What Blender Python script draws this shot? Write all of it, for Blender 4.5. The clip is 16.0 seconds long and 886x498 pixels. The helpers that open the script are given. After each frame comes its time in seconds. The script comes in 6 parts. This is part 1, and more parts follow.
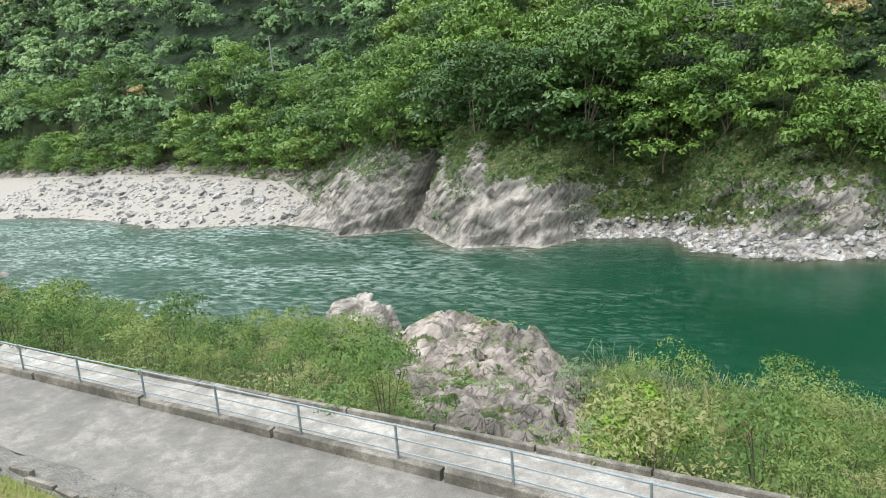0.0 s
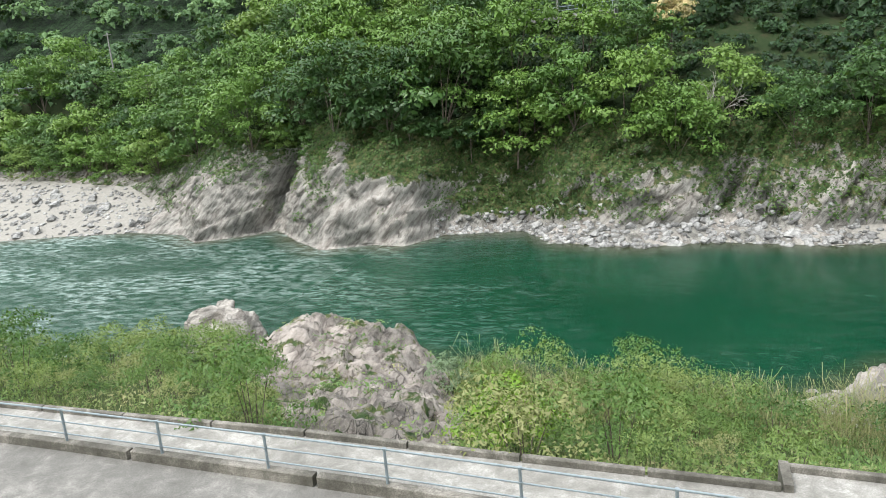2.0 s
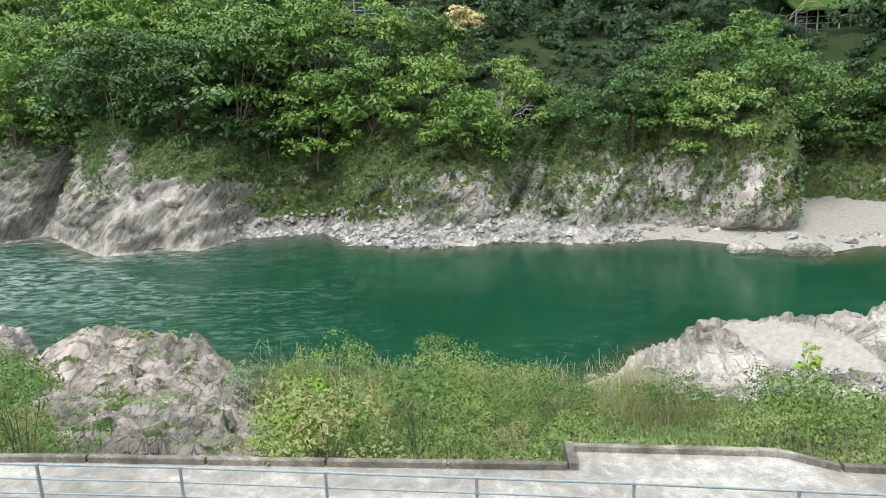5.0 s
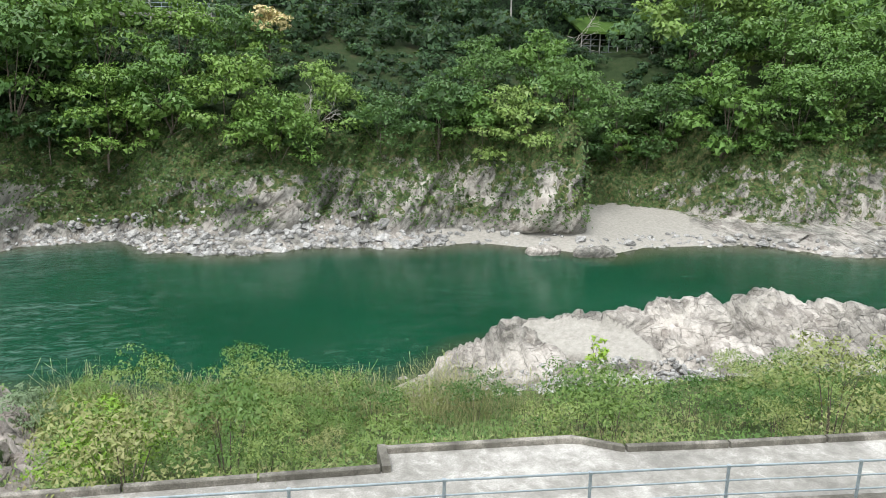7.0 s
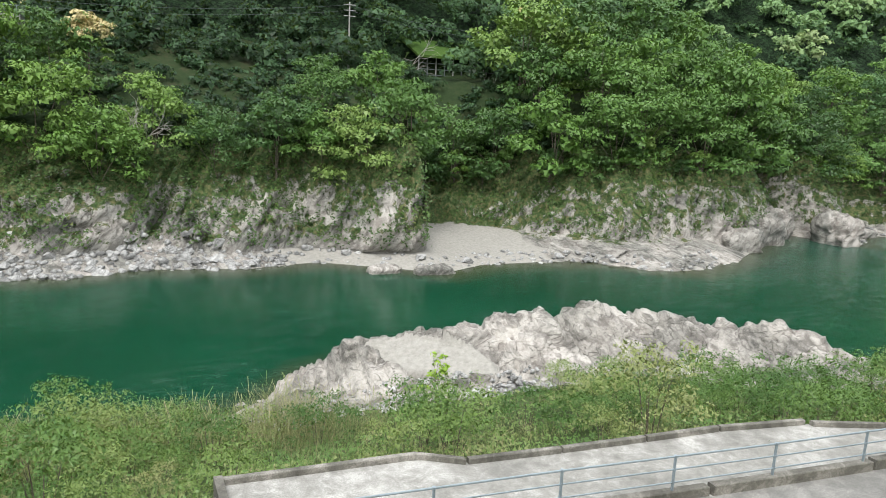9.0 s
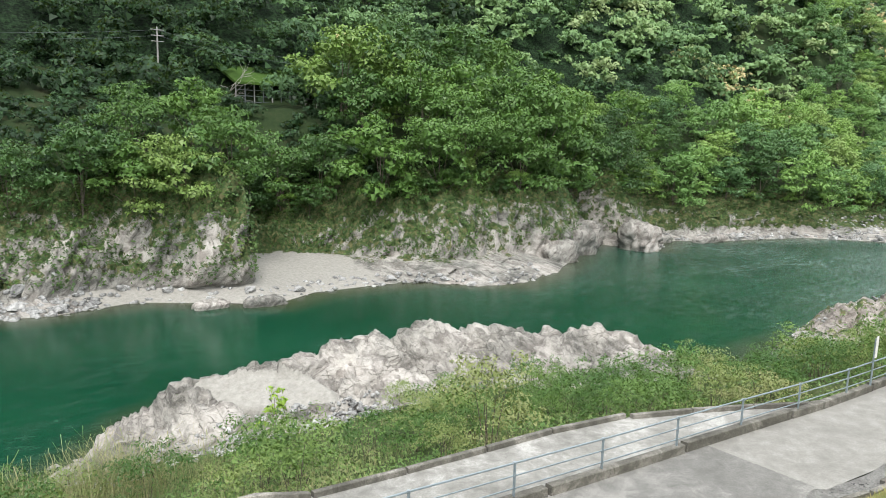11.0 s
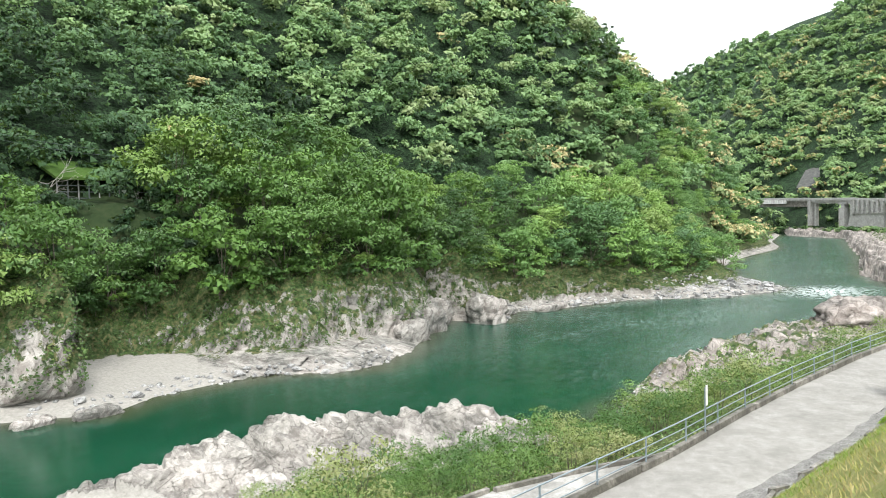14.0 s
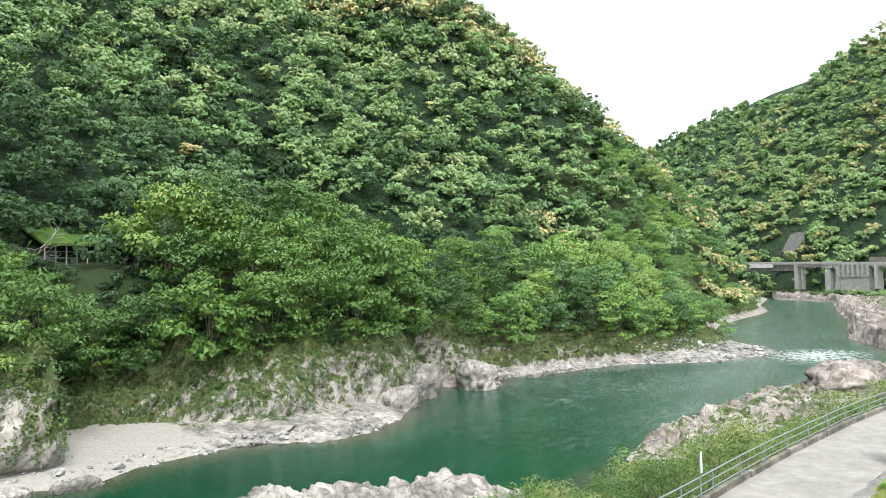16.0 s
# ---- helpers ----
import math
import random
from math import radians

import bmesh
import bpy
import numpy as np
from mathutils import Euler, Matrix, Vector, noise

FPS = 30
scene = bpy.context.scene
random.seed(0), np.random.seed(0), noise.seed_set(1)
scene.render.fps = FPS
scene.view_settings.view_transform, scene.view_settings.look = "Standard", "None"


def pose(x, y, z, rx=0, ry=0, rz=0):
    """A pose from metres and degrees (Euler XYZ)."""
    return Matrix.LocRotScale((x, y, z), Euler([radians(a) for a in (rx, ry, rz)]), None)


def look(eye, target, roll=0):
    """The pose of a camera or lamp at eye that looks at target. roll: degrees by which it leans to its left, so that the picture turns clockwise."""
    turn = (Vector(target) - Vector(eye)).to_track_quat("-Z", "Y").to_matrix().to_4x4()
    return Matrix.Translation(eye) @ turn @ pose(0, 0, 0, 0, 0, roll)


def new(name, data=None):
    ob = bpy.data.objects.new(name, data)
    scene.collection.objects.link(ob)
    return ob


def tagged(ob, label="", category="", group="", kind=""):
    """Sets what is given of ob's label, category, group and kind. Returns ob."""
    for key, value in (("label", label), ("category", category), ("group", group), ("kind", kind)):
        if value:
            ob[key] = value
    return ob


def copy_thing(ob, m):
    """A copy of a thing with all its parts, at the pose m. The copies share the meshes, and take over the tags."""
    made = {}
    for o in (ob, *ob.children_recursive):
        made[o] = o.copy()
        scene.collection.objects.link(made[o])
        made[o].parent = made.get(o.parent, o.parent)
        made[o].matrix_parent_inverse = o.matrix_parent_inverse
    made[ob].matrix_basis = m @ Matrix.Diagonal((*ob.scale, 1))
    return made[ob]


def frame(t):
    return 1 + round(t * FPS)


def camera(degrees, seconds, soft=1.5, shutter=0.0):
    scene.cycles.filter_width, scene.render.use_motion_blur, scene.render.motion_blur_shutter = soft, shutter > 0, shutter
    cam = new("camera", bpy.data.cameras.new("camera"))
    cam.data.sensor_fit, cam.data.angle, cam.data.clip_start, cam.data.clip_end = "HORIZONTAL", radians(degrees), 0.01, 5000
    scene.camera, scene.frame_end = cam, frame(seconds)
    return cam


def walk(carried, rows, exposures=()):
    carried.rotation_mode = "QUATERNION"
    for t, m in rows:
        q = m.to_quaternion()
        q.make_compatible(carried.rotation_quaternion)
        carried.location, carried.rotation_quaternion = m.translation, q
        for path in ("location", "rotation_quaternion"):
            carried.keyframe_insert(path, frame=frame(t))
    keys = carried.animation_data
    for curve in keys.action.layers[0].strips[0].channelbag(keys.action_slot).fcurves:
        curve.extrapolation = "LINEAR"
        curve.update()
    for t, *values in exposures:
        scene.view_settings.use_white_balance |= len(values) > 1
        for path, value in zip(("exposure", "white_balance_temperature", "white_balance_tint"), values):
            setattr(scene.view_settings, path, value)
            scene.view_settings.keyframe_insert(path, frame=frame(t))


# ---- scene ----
cam = camera(63.16, 16.0, soft=0.6)
PATH = [
    (0.0, (0, 0, 17), (-4.956, 8.442, 14.956), -4.75),
    (0.5, (0, 0, 17), (-4.492, 8.683, 14.895), -4.75),
    (1.0, (0, 0, 17), (-4.033, 8.899, 14.869), -4.85),
    (1.5, (0, 0, 17), (-3.609, 9.068, 14.821), -5.20),
    (2.0, (0, 0, 17), (-3.246, 9.197, 14.791), -4.84),
    (2.5, (0, 0, 17), (-2.929, 9.295, 14.759), -4.44),
    (3.0, (0, 0, 17), (-2.577, 9.392, 14.730), -3.95),
    (3.2, (0, 0, 17), (-2.425, 9.434, 14.738), -3.63),
    (5.3, (0, 0, 17), (-0.224, 9.716, 14.645), -1.99),
    (5.5, (0, 0, 17), (0.000, 9.718, 14.641), -1.79),
    (6.0, (0, 0, 17), (0.525, 9.705, 14.648), -1.30),
    (6.5, (0, 0, 17), (1.155, 9.654, 14.663), -0.50),
    (7.0, (0, 0, 17), (2.031, 9.516, 14.694), 0.65),
    (7.5, (0, 0, 17), (2.667, 9.370, 14.742), 1.51),
    (8.0, (0, 0, 17), (3.194, 9.220, 14.810), 2.12),
    (8.5, (0, 0, 17), (3.649, 9.070, 14.899), 2.34),
    (9.0, (0, 0, 17), (4.124, 8.891, 15.013), 2.65),
    (9.5, (0, 0, 17), (4.660, 8.646, 15.122), 3.16),
    (10.0, (0, 0, 17), (5.192, 8.362, 15.232), 2.77),
    (10.2, (0, 0, 17), (5.394, 8.239, 15.261), 2.66),
    (12.3, (0, 0, 17), (7.076, 6.955, 15.750), -0.62),
    (12.5, (0, 0, 17), (7.191, 6.851, 15.834), -0.65),
    (13.0, (0, 0, 17), (7.439, 6.609, 16.009), -0.86),
    (13.5, (0, 0, 17), (7.562, 6.501, 16.255), -1.15),
    (14.0, (0, 0, 17), (7.691, 6.376, 16.563), -1.49),
    (14.5, (0, 0, 17), (7.796, 6.260, 16.806), -1.44),
    (15.0, (0, 0, 17), (7.803, 6.254, 17.060), -1.34),
    (15.5, (0, 0, 17), (7.817, 6.230, 17.286), -1.64),
    (16.0, (0, 0, 17), (7.798, 6.244, 17.459), -1.68),
]
walk(cam, [(t, look(eye, target, roll)) for t, eye, target, roll in PATH], exposures=((0.0, 0.0), (6.5, 0.0), (8.5, -0.1), (10.2, -0.1), (12.5, 0.08), (14.5, 0.22), (16.0, 0.24)))

# ---- sky, sun, exposure ----
world = bpy.data.worlds.new("overcast_sky")
scene.world = world
world.use_nodes = True
wn, wl = world.node_tree.nodes, world.node_tree.links
sky_tex = wn.new("ShaderNodeTexSky")
sky_tex.sky_type = "NISHITA"
sky_tex.sun_disc = False
sky_tex.sun_elevation, sky_tex.sun_rotation = radians(58), radians(215)
sky_tex.air_density, sky_tex.dust_density, sky_tex.ozone_density = 1.0, 4.0, 0.6
veil = wn.new("ShaderNodeMix")
veil.data_type = "RGBA"
veil.inputs[0].default_value = 0.72
veil.inputs[7].default_value = (12.0, 12.4, 12.6, 1)
wl.new(sky_tex.outputs[0], veil.inputs[6])
wl.new(veil.outputs[2], wn["Background"].inputs[0])
wn["Background"].inputs[1].default_value = 0.19
sun = new("sun", bpy.data.lights.new("sun", "SUN"))
sun.data.energy, sun.data.angle, sun.data.color = 3.2, radians(14), (1.0, 0.985, 0.95)
sun.matrix_world = look((-45, -65, 125), (0, 0, 0))
scene.view_settings.exposure = 0.0

# ---- numbers and noise ----
rng = np.random.default_rng(7)


def hash3(i, j, k):
    n = (i * 374761393 + j * 668265263 + k * 2147483647) & 0xFFFFFFFF
    n = ((n ^ (n >> 13)) * 1274126177) & 0xFFFFFFFF
    return ((n ^ (n >> 16)) & 0xFFFF) / 65535.0


def vnoise(x, y, z):
    """Smooth value noise, 0 to 1, on arrays."""
    x, y, z = np.broadcast_arrays(np.asarray(x, float), np.asarray(y, float), np.asarray(z, float))
    xi, yi, zi = (np.floor(a).astype(np.int64) for a in (x, y, z))
    fx, fy, fz = x - xi, y - yi, z - zi
    fx, fy, fz = (a * a * (3 - 2 * a) for a in (fx, fy, fz))
    out = 0
    for a in (0, 1):
        for b in (0, 1):
            for c in (0, 1):
                w = (fx if a else 1 - fx) * (fy if b else 1 - fy) * (fz if c else 1 - fz)
                out = out + w * hash3(xi + a, yi + b, zi + c)
    return out


def fbm(x, y, z, octaves=4, gain=0.5):
    total, amp, norm = 0, 1.0, 0.0
    for o in range(octaves):
        total = total + amp * (vnoise(x * 2**o + 17 * o, y * 2**o, z * 2**o) - 0.5)
        norm += amp
        amp *= gain
    return total / norm * 2


def smooth(a, b, x):
    t = np.clip((np.asarray(x, float) - a) / (b - a), 0, 1)
    return t * t * (3 - 2 * t)


def worley(x, y, z, tilt=0.0):
    """Cellular noise on arrays: a random value for the nearest cell plus a plane tilted at random, and the distance to the cell's edge."""
    xi, yi, zi = (np.floor(a).astype(np.int64) for a in (x, y, z))
    f1, f2, cell = np.full(x.shape, 9.0), np.full(x.shape, 9.0), np.zeros(x.shape)
    for a in (-1, 0, 1):
        for b in (-1, 0, 1):
            for c in (-1, 0, 1):
                i, j, k = xi + a, yi + b, zi + c
                dx, dy, dz = x - i - hash3(i, j, k), y - j - hash3(i + 57, j, k), z - k - hash3(i, j + 91, k)
                d = dx**2 + dy**2 + dz**2
                v = hash3(i, j, k + 133)
                if tilt:
                    v = v + tilt * ((hash3(i + 11, j, k + 7) - 0.5) * dx + (hash3(i, j + 23, k + 5) - 0.5) * dy + (hash3(i + 31, j, k + 3) - 0.5) * dz)
                nearer = d < f1
                f2 = np.where(nearer, f1, np.minimum(f2, d))
                cell = np.where(nearer, v, cell)
                f1 = np.where(nearer, d, f1)
    return cell, np.sqrt(f2) - np.sqrt(f1)


def facets(x, y, z, dip=0.3, size=1.0):
    """Fractured rock: tilted flat faces meeting at sharp edges and open joints, longer along the beds, at three scales."""
    ca, sa = np.cos(dip), np.sin(dip)
    w = 0.3 * fbm(x * 0.25, y * 0.25, z * 0.25, 2)
    p, q = (x * ca + z * sa) / size + w, (z * ca - x * sa) / size + w
    out = 0
    for k, (a, b, c, deep) in enumerate(((3.4, 2.2, 1.5, 1.0), (1.3, 0.9, 0.6, 0.42), (0.55, 0.42, 0.3, 0.2))):
        cell, edge = worley(p / a + 7 * k, y / size / b, q / c, 1.1)
        out = out + deep * ((cell - 0.5) * 0.95 - 0.2 * np.exp(-edge / 0.05))
    return out


def ledges(x, y, z, dip=0.6, size=1.0):
    """Broken bedded rock: blocks laid along dipping beds, each set back or proud and tilted, at three scales."""
    ca, sa = np.cos(dip), np.sin(dip)
    w = 0.5 * fbm(x * 0.2, y * 0.2, z * 0.2, 3)
    p, q = (x * ca + z * sa) / size + 0.4 * y / size, (z * ca - x * sa) / size + 0.3 * y / size + w
    out = 0
    for k, (thick, long_, deep) in enumerate(((2.3, 5.5, 1.0), (0.95, 2.6, 0.5), (0.42, 1.2, 0.22))):
        b = q / thick + 13.7 * k
        i = np.floor(b).astype(np.int64)
        a = p / long_ + 5.0 * hash3(i, i * 3 + 1, i * 7 + 5) + 0.25 * (b - i)
        j = np.floor(a).astype(np.int64)
        tilt = (hash3(i + 5, j, i + 40 + k) - 0.5) * (a - j - 0.5) * 1.3 + (0.35 + 0.5 * hash3(i, j + 9, k + i)) * (b - i - 0.5)
        joint = np.minimum(np.minimum(b - i, i + 1 - b) * thick, np.minimum(a - j, j + 1 - a) * long_)
        out = out + deep * (1.2 * (hash3(i, j, i * 3 + k) - 0.5) + tilt - 0.3 * np.exp(-joint / 0.1))
    return out + 0.08 * fbm(x * 2.2, y * 2.2, z * 2.2, 2)


# ---- materials ----
def material(name, rough=0.8, spec=0.3):
    m = bpy.data.materials.new(name)
    m.use_nodes = True
    b = m.node_tree.nodes["Principled BSDF"]
    b.inputs["Roughness"].default_value = rough
    b.inputs["Specular IOR Level"].default_value = spec
    return m, m.node_tree.nodes, m.node_tree.links, b


def node_noise(n, l, scale, detail=6, rough=0.6, vec=None, dist=0.0):
    t = n.new("ShaderNodeTexNoise")
    t.inputs["Scale"].default_value, t.inputs["Detail"].default_value = scale, detail
    t.inputs["Roughness"].default_value, t.inputs["Distortion"].default_value = rough, dist
    if vec:
        l.new(vec, t.inputs["Vector"])
    return t.outputs[0]


def node_ramp(n, l, fac, stops):
    r = n.new("ShaderNodeValToRGB")
    while len(r.color_ramp.elements) < len(stops):
        r.color_ramp.elements.new(0.5)
    for e, (p, c) in zip(r.color_ramp.elements, stops):
        e.position, e.color = p, (*c, 1) if len(c) == 3 else c
    l.new(fac, r.inputs[0])
    return r.outputs[0]


def node_mix(n, l, fac, a, b, mode="MIX"):
    m = n.new("ShaderNodeMix")
    m.data_type, m.blend_type = "RGBA", mode
    for sock, v in ((m.inputs[0], fac), (m.inputs[6], a), (m.inputs[7], b)):
        if isinstance(v, (int, float)):
            sock.default_value = v
        elif isinstance(v, tuple):
            sock.default_value = (*v, 1)
        else:
            l.new(v, sock)
    return m.outputs[2]


def node_math(n, l, op, a, b=0.0):
    m = n.new("ShaderNodeMath")
    m.operation = op
    for sock, v in zip(m.inputs, (a, b)):
        if isinstance(v, (int, float)):
            sock.default_value = v
        else:
            l.new(v, sock)
    return m.outputs[0]


def node_bump(n, l, b, height, strength, distance):
    u = n.new("ShaderNodeBump")
    u.inputs["Strength"].default_value, u.inputs["Distance"].default_value = strength, distance
    l.new(height, u.inputs["Height"])
    l.new(u.outputs[0], b.inputs["Normal"])


def node_place(n, kind="Position"):
    if kind == "Position":
        return n.new("ShaderNodeNewGeometry").outputs["Position"]
    return n.new("ShaderNodeTexCoord").outputs["Object"]


def rock_material(name, dark, mid, light, moss=0.0, warm=0.0, dip=0.5):
    """Bedded schist with thin open joints, and plants where moss > 0 (vertex attribute 'green' adds more)."""
    m, n, l, b = material(name, 0.85, 0.25)
    pos = node_place(n)

    def turned(rx, ry, rz, sx, sy, sz):
        mp = n.new("ShaderNodeMapping")
        mp.vector_type = "TEXTURE"
        mp.inputs["Rotation"].default_value = (rx, ry, rz)
        mp.inputs["Scale"].default_value = (sx, sy, sz)
        l.new(pos, mp.inputs[0])
        return mp.outputs[0]

    def times(col, fac, lo, hi, g0, g1):
        return node_mix(n, l, 1.0, col, node_ramp(n, l, fac, [(lo, (g0, g0, g0)), (hi, (g1, g1, g1))]), "MULTIPLY")

    along_bed = turned(0.25, -dip, 0.15, 2.0, 1.5, 0.4)
    big = node_noise(n, l, 0.22, 6, 0.6, pos)
    bed = node_noise(n, l, 1.0, 8, 0.65, along_bed)
    grain = node_noise(n, l, 6.0, 6, 0.7, pos)
    col = node_ramp(n, l, big, [(0.33, dark), (0.47, mid), (0.64, light)])
    col = times(col, bed, 0.40, 0.55, 0.48, 1.1)
    col = times(col, grain, 0.35, 0.6, 0.8, 1.06)
    vo = n.new("ShaderNodeTexVoronoi")
    vo.distance = "CHEBYCHEV"
    vo.inputs["Scale"].default_value = 0.8
    l.new(along_bed, vo.inputs["Vector"])
    tone_ = n.new("ShaderNodeSeparateColor")
    l.new(vo.outputs["Color"], tone_.inputs[0])
    col = times(col, tone_.outputs[0], 0.0, 1.0, 0.78, 1.1)
    crack = None
    for where, width in ((turned(0.25, -dip, 0.3, 2.4, 1.6, 0.6), 0.02), (turned(0.1, 0.25 - dip, 0.6, 1.1, 0.8, 0.3), 0.022)):
        cell = n.new("ShaderNodeTexVoronoi")
        cell.feature = "DISTANCE_TO_EDGE"
        cell.inputs["Scale"].default_value = 0.8
        l.new(where, cell.inputs["Vector"])
        line_ = node_ramp(n, l, cell.outputs["Distance"], [(0.0, (0, 0, 0)), (width, (1, 1, 1))])
        line_ = node_math(n, l, "MAXIMUM", line_, node_ramp(n, l, node_noise(n, l, 0.8, 5, 0.65, pos), [(0.46, (0, 0, 0)), (0.56, (1, 1, 1))]))
        crack = line_ if crack is None else node_math(n, l, "MULTIPLY", crack, line_)
    col = node_mix(n, l, node_math(n, l, "ADD", 0.35, node_math(n, l, "MULTIPLY", crack, 0.65)), tuple(c * 0.3 for c in dark), col)
    speck = node_noise(n, l, 16.0, 4, 0.75, pos)
    col = node_mix(n, l, node_ramp(n, l, speck, [(0.56, (0, 0, 0)), (0.68, (0.4, 0.4, 0.4))]), col, tuple(min(1, c * 1.1) for c in light))
    if warm:
        col = node_mix(n, l, node_math(n, l, "MULTIPLY", node_ramp(n, l, big, [(0.4, (0, 0, 0)), (0.65, (1, 1, 1))]), warm), col, (0.30, 0.23, 0.19))
    if moss:
        at = n.new("ShaderNodeAttribute")
        at.attribute_name = "green"
        nz = n.new("ShaderNodeSeparateXYZ")
        l.new(n.new("ShaderNodeNewGeometry").outputs["Normal"], nz.inputs[0])
        patch = node_noise(n, l, 0.55, 8, 0.72, pos)
        k = node_math(n, l, "ADD", node_math(n, l, "MULTIPLY", patch, 1.5), node_math(n, l, "MULTIPLY", nz.outputs[2], 0.22))
        k = node_math(n, l, "ADD", k, at.outputs["Fac"])
        k = node_ramp(n, l, k, [(0.93, (0, 0, 0)), (1.0, (1, 1, 1))])
        plants = node_ramp(n, l, node_noise(n, l, 1.7, 6, 0.7, pos), [(0.3, (0.015, 0.034, 0.010)), (0.47, (0.04, 0.07, 0.02)), (0.62, (0.125, 0.12, 0.055))])
        col = node_mix(n, l, k, col, plants)
        sa = n.new("ShaderNodeAttribute")
        sa.attribute_name = "sand"
        ks = node_ramp(n, l, node_math(n, l, "ADD", sa.outputs["Fac"], node_math(n, l, "MULTIPLY", node_math(n, l, "SUBTRACT", patch, 0.5), 0.9)), [(0.45, (0, 0, 0)), (0.6, (1, 1, 1))])
        col = node_mix(n, l, ks, col, node_ramp(n, l, node_noise(n, l, 3.0, 7, 0.7, pos), [(0.3, (0.22, 0.212, 0.19)), (0.5, (0.29, 0.28, 0.255)), (0.7, (0.35, 0.34, 0.31))]))
    l.new(col, b.inputs["Base Color"])
    hgt = node_math(n, l, "ADD", node_math(n, l, "MULTIPLY", bed, 0.7), node_math(n, l, "MULTIPLY", grain, 0.3))
    hgt = node_math(n, l, "ADD", hgt, node_math(n, l, "MULTIPLY", tone_.outputs[0], 0.5))
    hgt = node_math(n, l, "ADD", hgt, node_math(n, l, "MULTIPLY", crack, 0.35))
    if moss:
        hgt = node_mix(n, l, ks, hgt, node_noise(n, l, 2.5, 5, 0.6, pos))
    node_bump(n, l, b, hgt, 1.0, 0.14)
    return m


def leaf_material(name, stops, thing=True, gloss=0.45, thin=0.2, spec=0.35, mixed=0.12):
    m, n, l, b = material(name, gloss, spec)
    info = n.new("ShaderNodeObjectInfo")
    geo = n.new("ShaderNodeNewGeometry")
    if thing:
        pick = info.outputs["Random"]
    else:
        at = n.new("ShaderNodeAttribute")
        at.attribute_name = "tint"
        pick = at.outputs["Fac"]
    v = node_math(n, l, "ADD", node_math(n, l, "MULTIPLY", pick, 1 - mixed), node_math(n, l, "MULTIPLY", geo.outputs["Random Per Island"], mixed))
    col = node_ramp(n, l, v, stops)
    l.new(col, b.inputs["Base Color"])
    tr = n.new("ShaderNodeBsdfTranslucent")
    l.new(node_mix(n, l, 0.5, col, (0.16, 0.24, 0.03)), tr.inputs[0])
    mx = n.new("ShaderNodeMixShader")
    mx.inputs[0].default_value = thin
    l.new(b.outputs[0], mx.inputs[1])
    l.new(tr.outputs[0], mx.inputs[2])
    l.new(mx.outputs[0], n["Material Output"].inputs[0])
    return m


def soil_material(name, stops, scale, bump=0.5):
    m, n, l, b = material(name, 0.95, 0.15)
    pos = node_place(n)
    a = node_noise(n, l, scale, 8, 0.7, pos)
    c = node_noise(n, l, scale * 0.13, 4, 0.6, pos)
    v = node_math(n, l, "ADD", node_math(n, l, "MULTIPLY", a, 0.6), node_math(n, l, "MULTIPLY", c, 0.4))
    l.new(node_ramp(n, l, v, stops), b.inputs["Base Color"])
    node_bump(n, l, b, a, bump, 0.15)
    return m


def canopy_material(name, stops):
    """Closed canopy: many small leaf clusters on lumpy crowns, their lit tips and dark gaps painted into the colour."""
    m, n, l, b = material(name, 0.7, 0.15)
    pos = node_place(n)
    at = n.new("ShaderNodeAttribute")
    at.attribute_name = "tint"
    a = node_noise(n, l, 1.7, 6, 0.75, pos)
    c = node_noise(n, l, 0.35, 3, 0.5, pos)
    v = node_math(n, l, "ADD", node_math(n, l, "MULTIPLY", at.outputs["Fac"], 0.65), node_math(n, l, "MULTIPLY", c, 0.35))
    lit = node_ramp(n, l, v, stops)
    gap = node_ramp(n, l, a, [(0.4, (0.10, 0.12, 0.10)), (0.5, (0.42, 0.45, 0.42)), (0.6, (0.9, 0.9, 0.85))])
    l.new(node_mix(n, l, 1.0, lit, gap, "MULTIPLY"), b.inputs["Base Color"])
    node_bump(n, l, b, a, 1.0, 1.2)
    return m


GREENS = [(0.0, (0.030, 0.078, 0.024)), (0.3, (0.054, 0.122, 0.032)), (0.55, (0.088, 0.18, 0.038)), (0.8, (0.135, 0.248, 0.046)), (1.0, (0.175, 0.25, 0.07))]
# paler copy of the tree greens: downstream haze and brightness put into leaf colour
HAZED_GREENS = [(0.0, (0.07, 0.155, 0.062)), (0.3, (0.105, 0.215, 0.07)), (0.55, (0.155, 0.29, 0.076)), (0.8, (0.215, 0.36, 0.084)), (1.0, (0.26, 0.35, 0.12))]
# dark end carries slope shade, pale bluish end carries haze, both as base colour
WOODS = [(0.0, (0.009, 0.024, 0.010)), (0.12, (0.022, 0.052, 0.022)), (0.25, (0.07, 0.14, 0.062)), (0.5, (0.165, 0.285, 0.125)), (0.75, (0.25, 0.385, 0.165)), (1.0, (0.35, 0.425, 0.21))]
M_leaf_hazed = leaf_material("hazed_leaves", HAZED_GREENS)
M_leaf = leaf_material("tree_leaves", GREENS)
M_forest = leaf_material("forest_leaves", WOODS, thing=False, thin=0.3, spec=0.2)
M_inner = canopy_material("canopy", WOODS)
M_bloom = leaf_material("cream_blossom", [(0.0, (0.42, 0.35, 0.15)), (1.0, (0.62, 0.52, 0.28))])
M_maple = leaf_material("maple_leaves", [(0.0, (0.17, 0.31, 0.034)), (1.0, (0.28, 0.43, 0.05))])
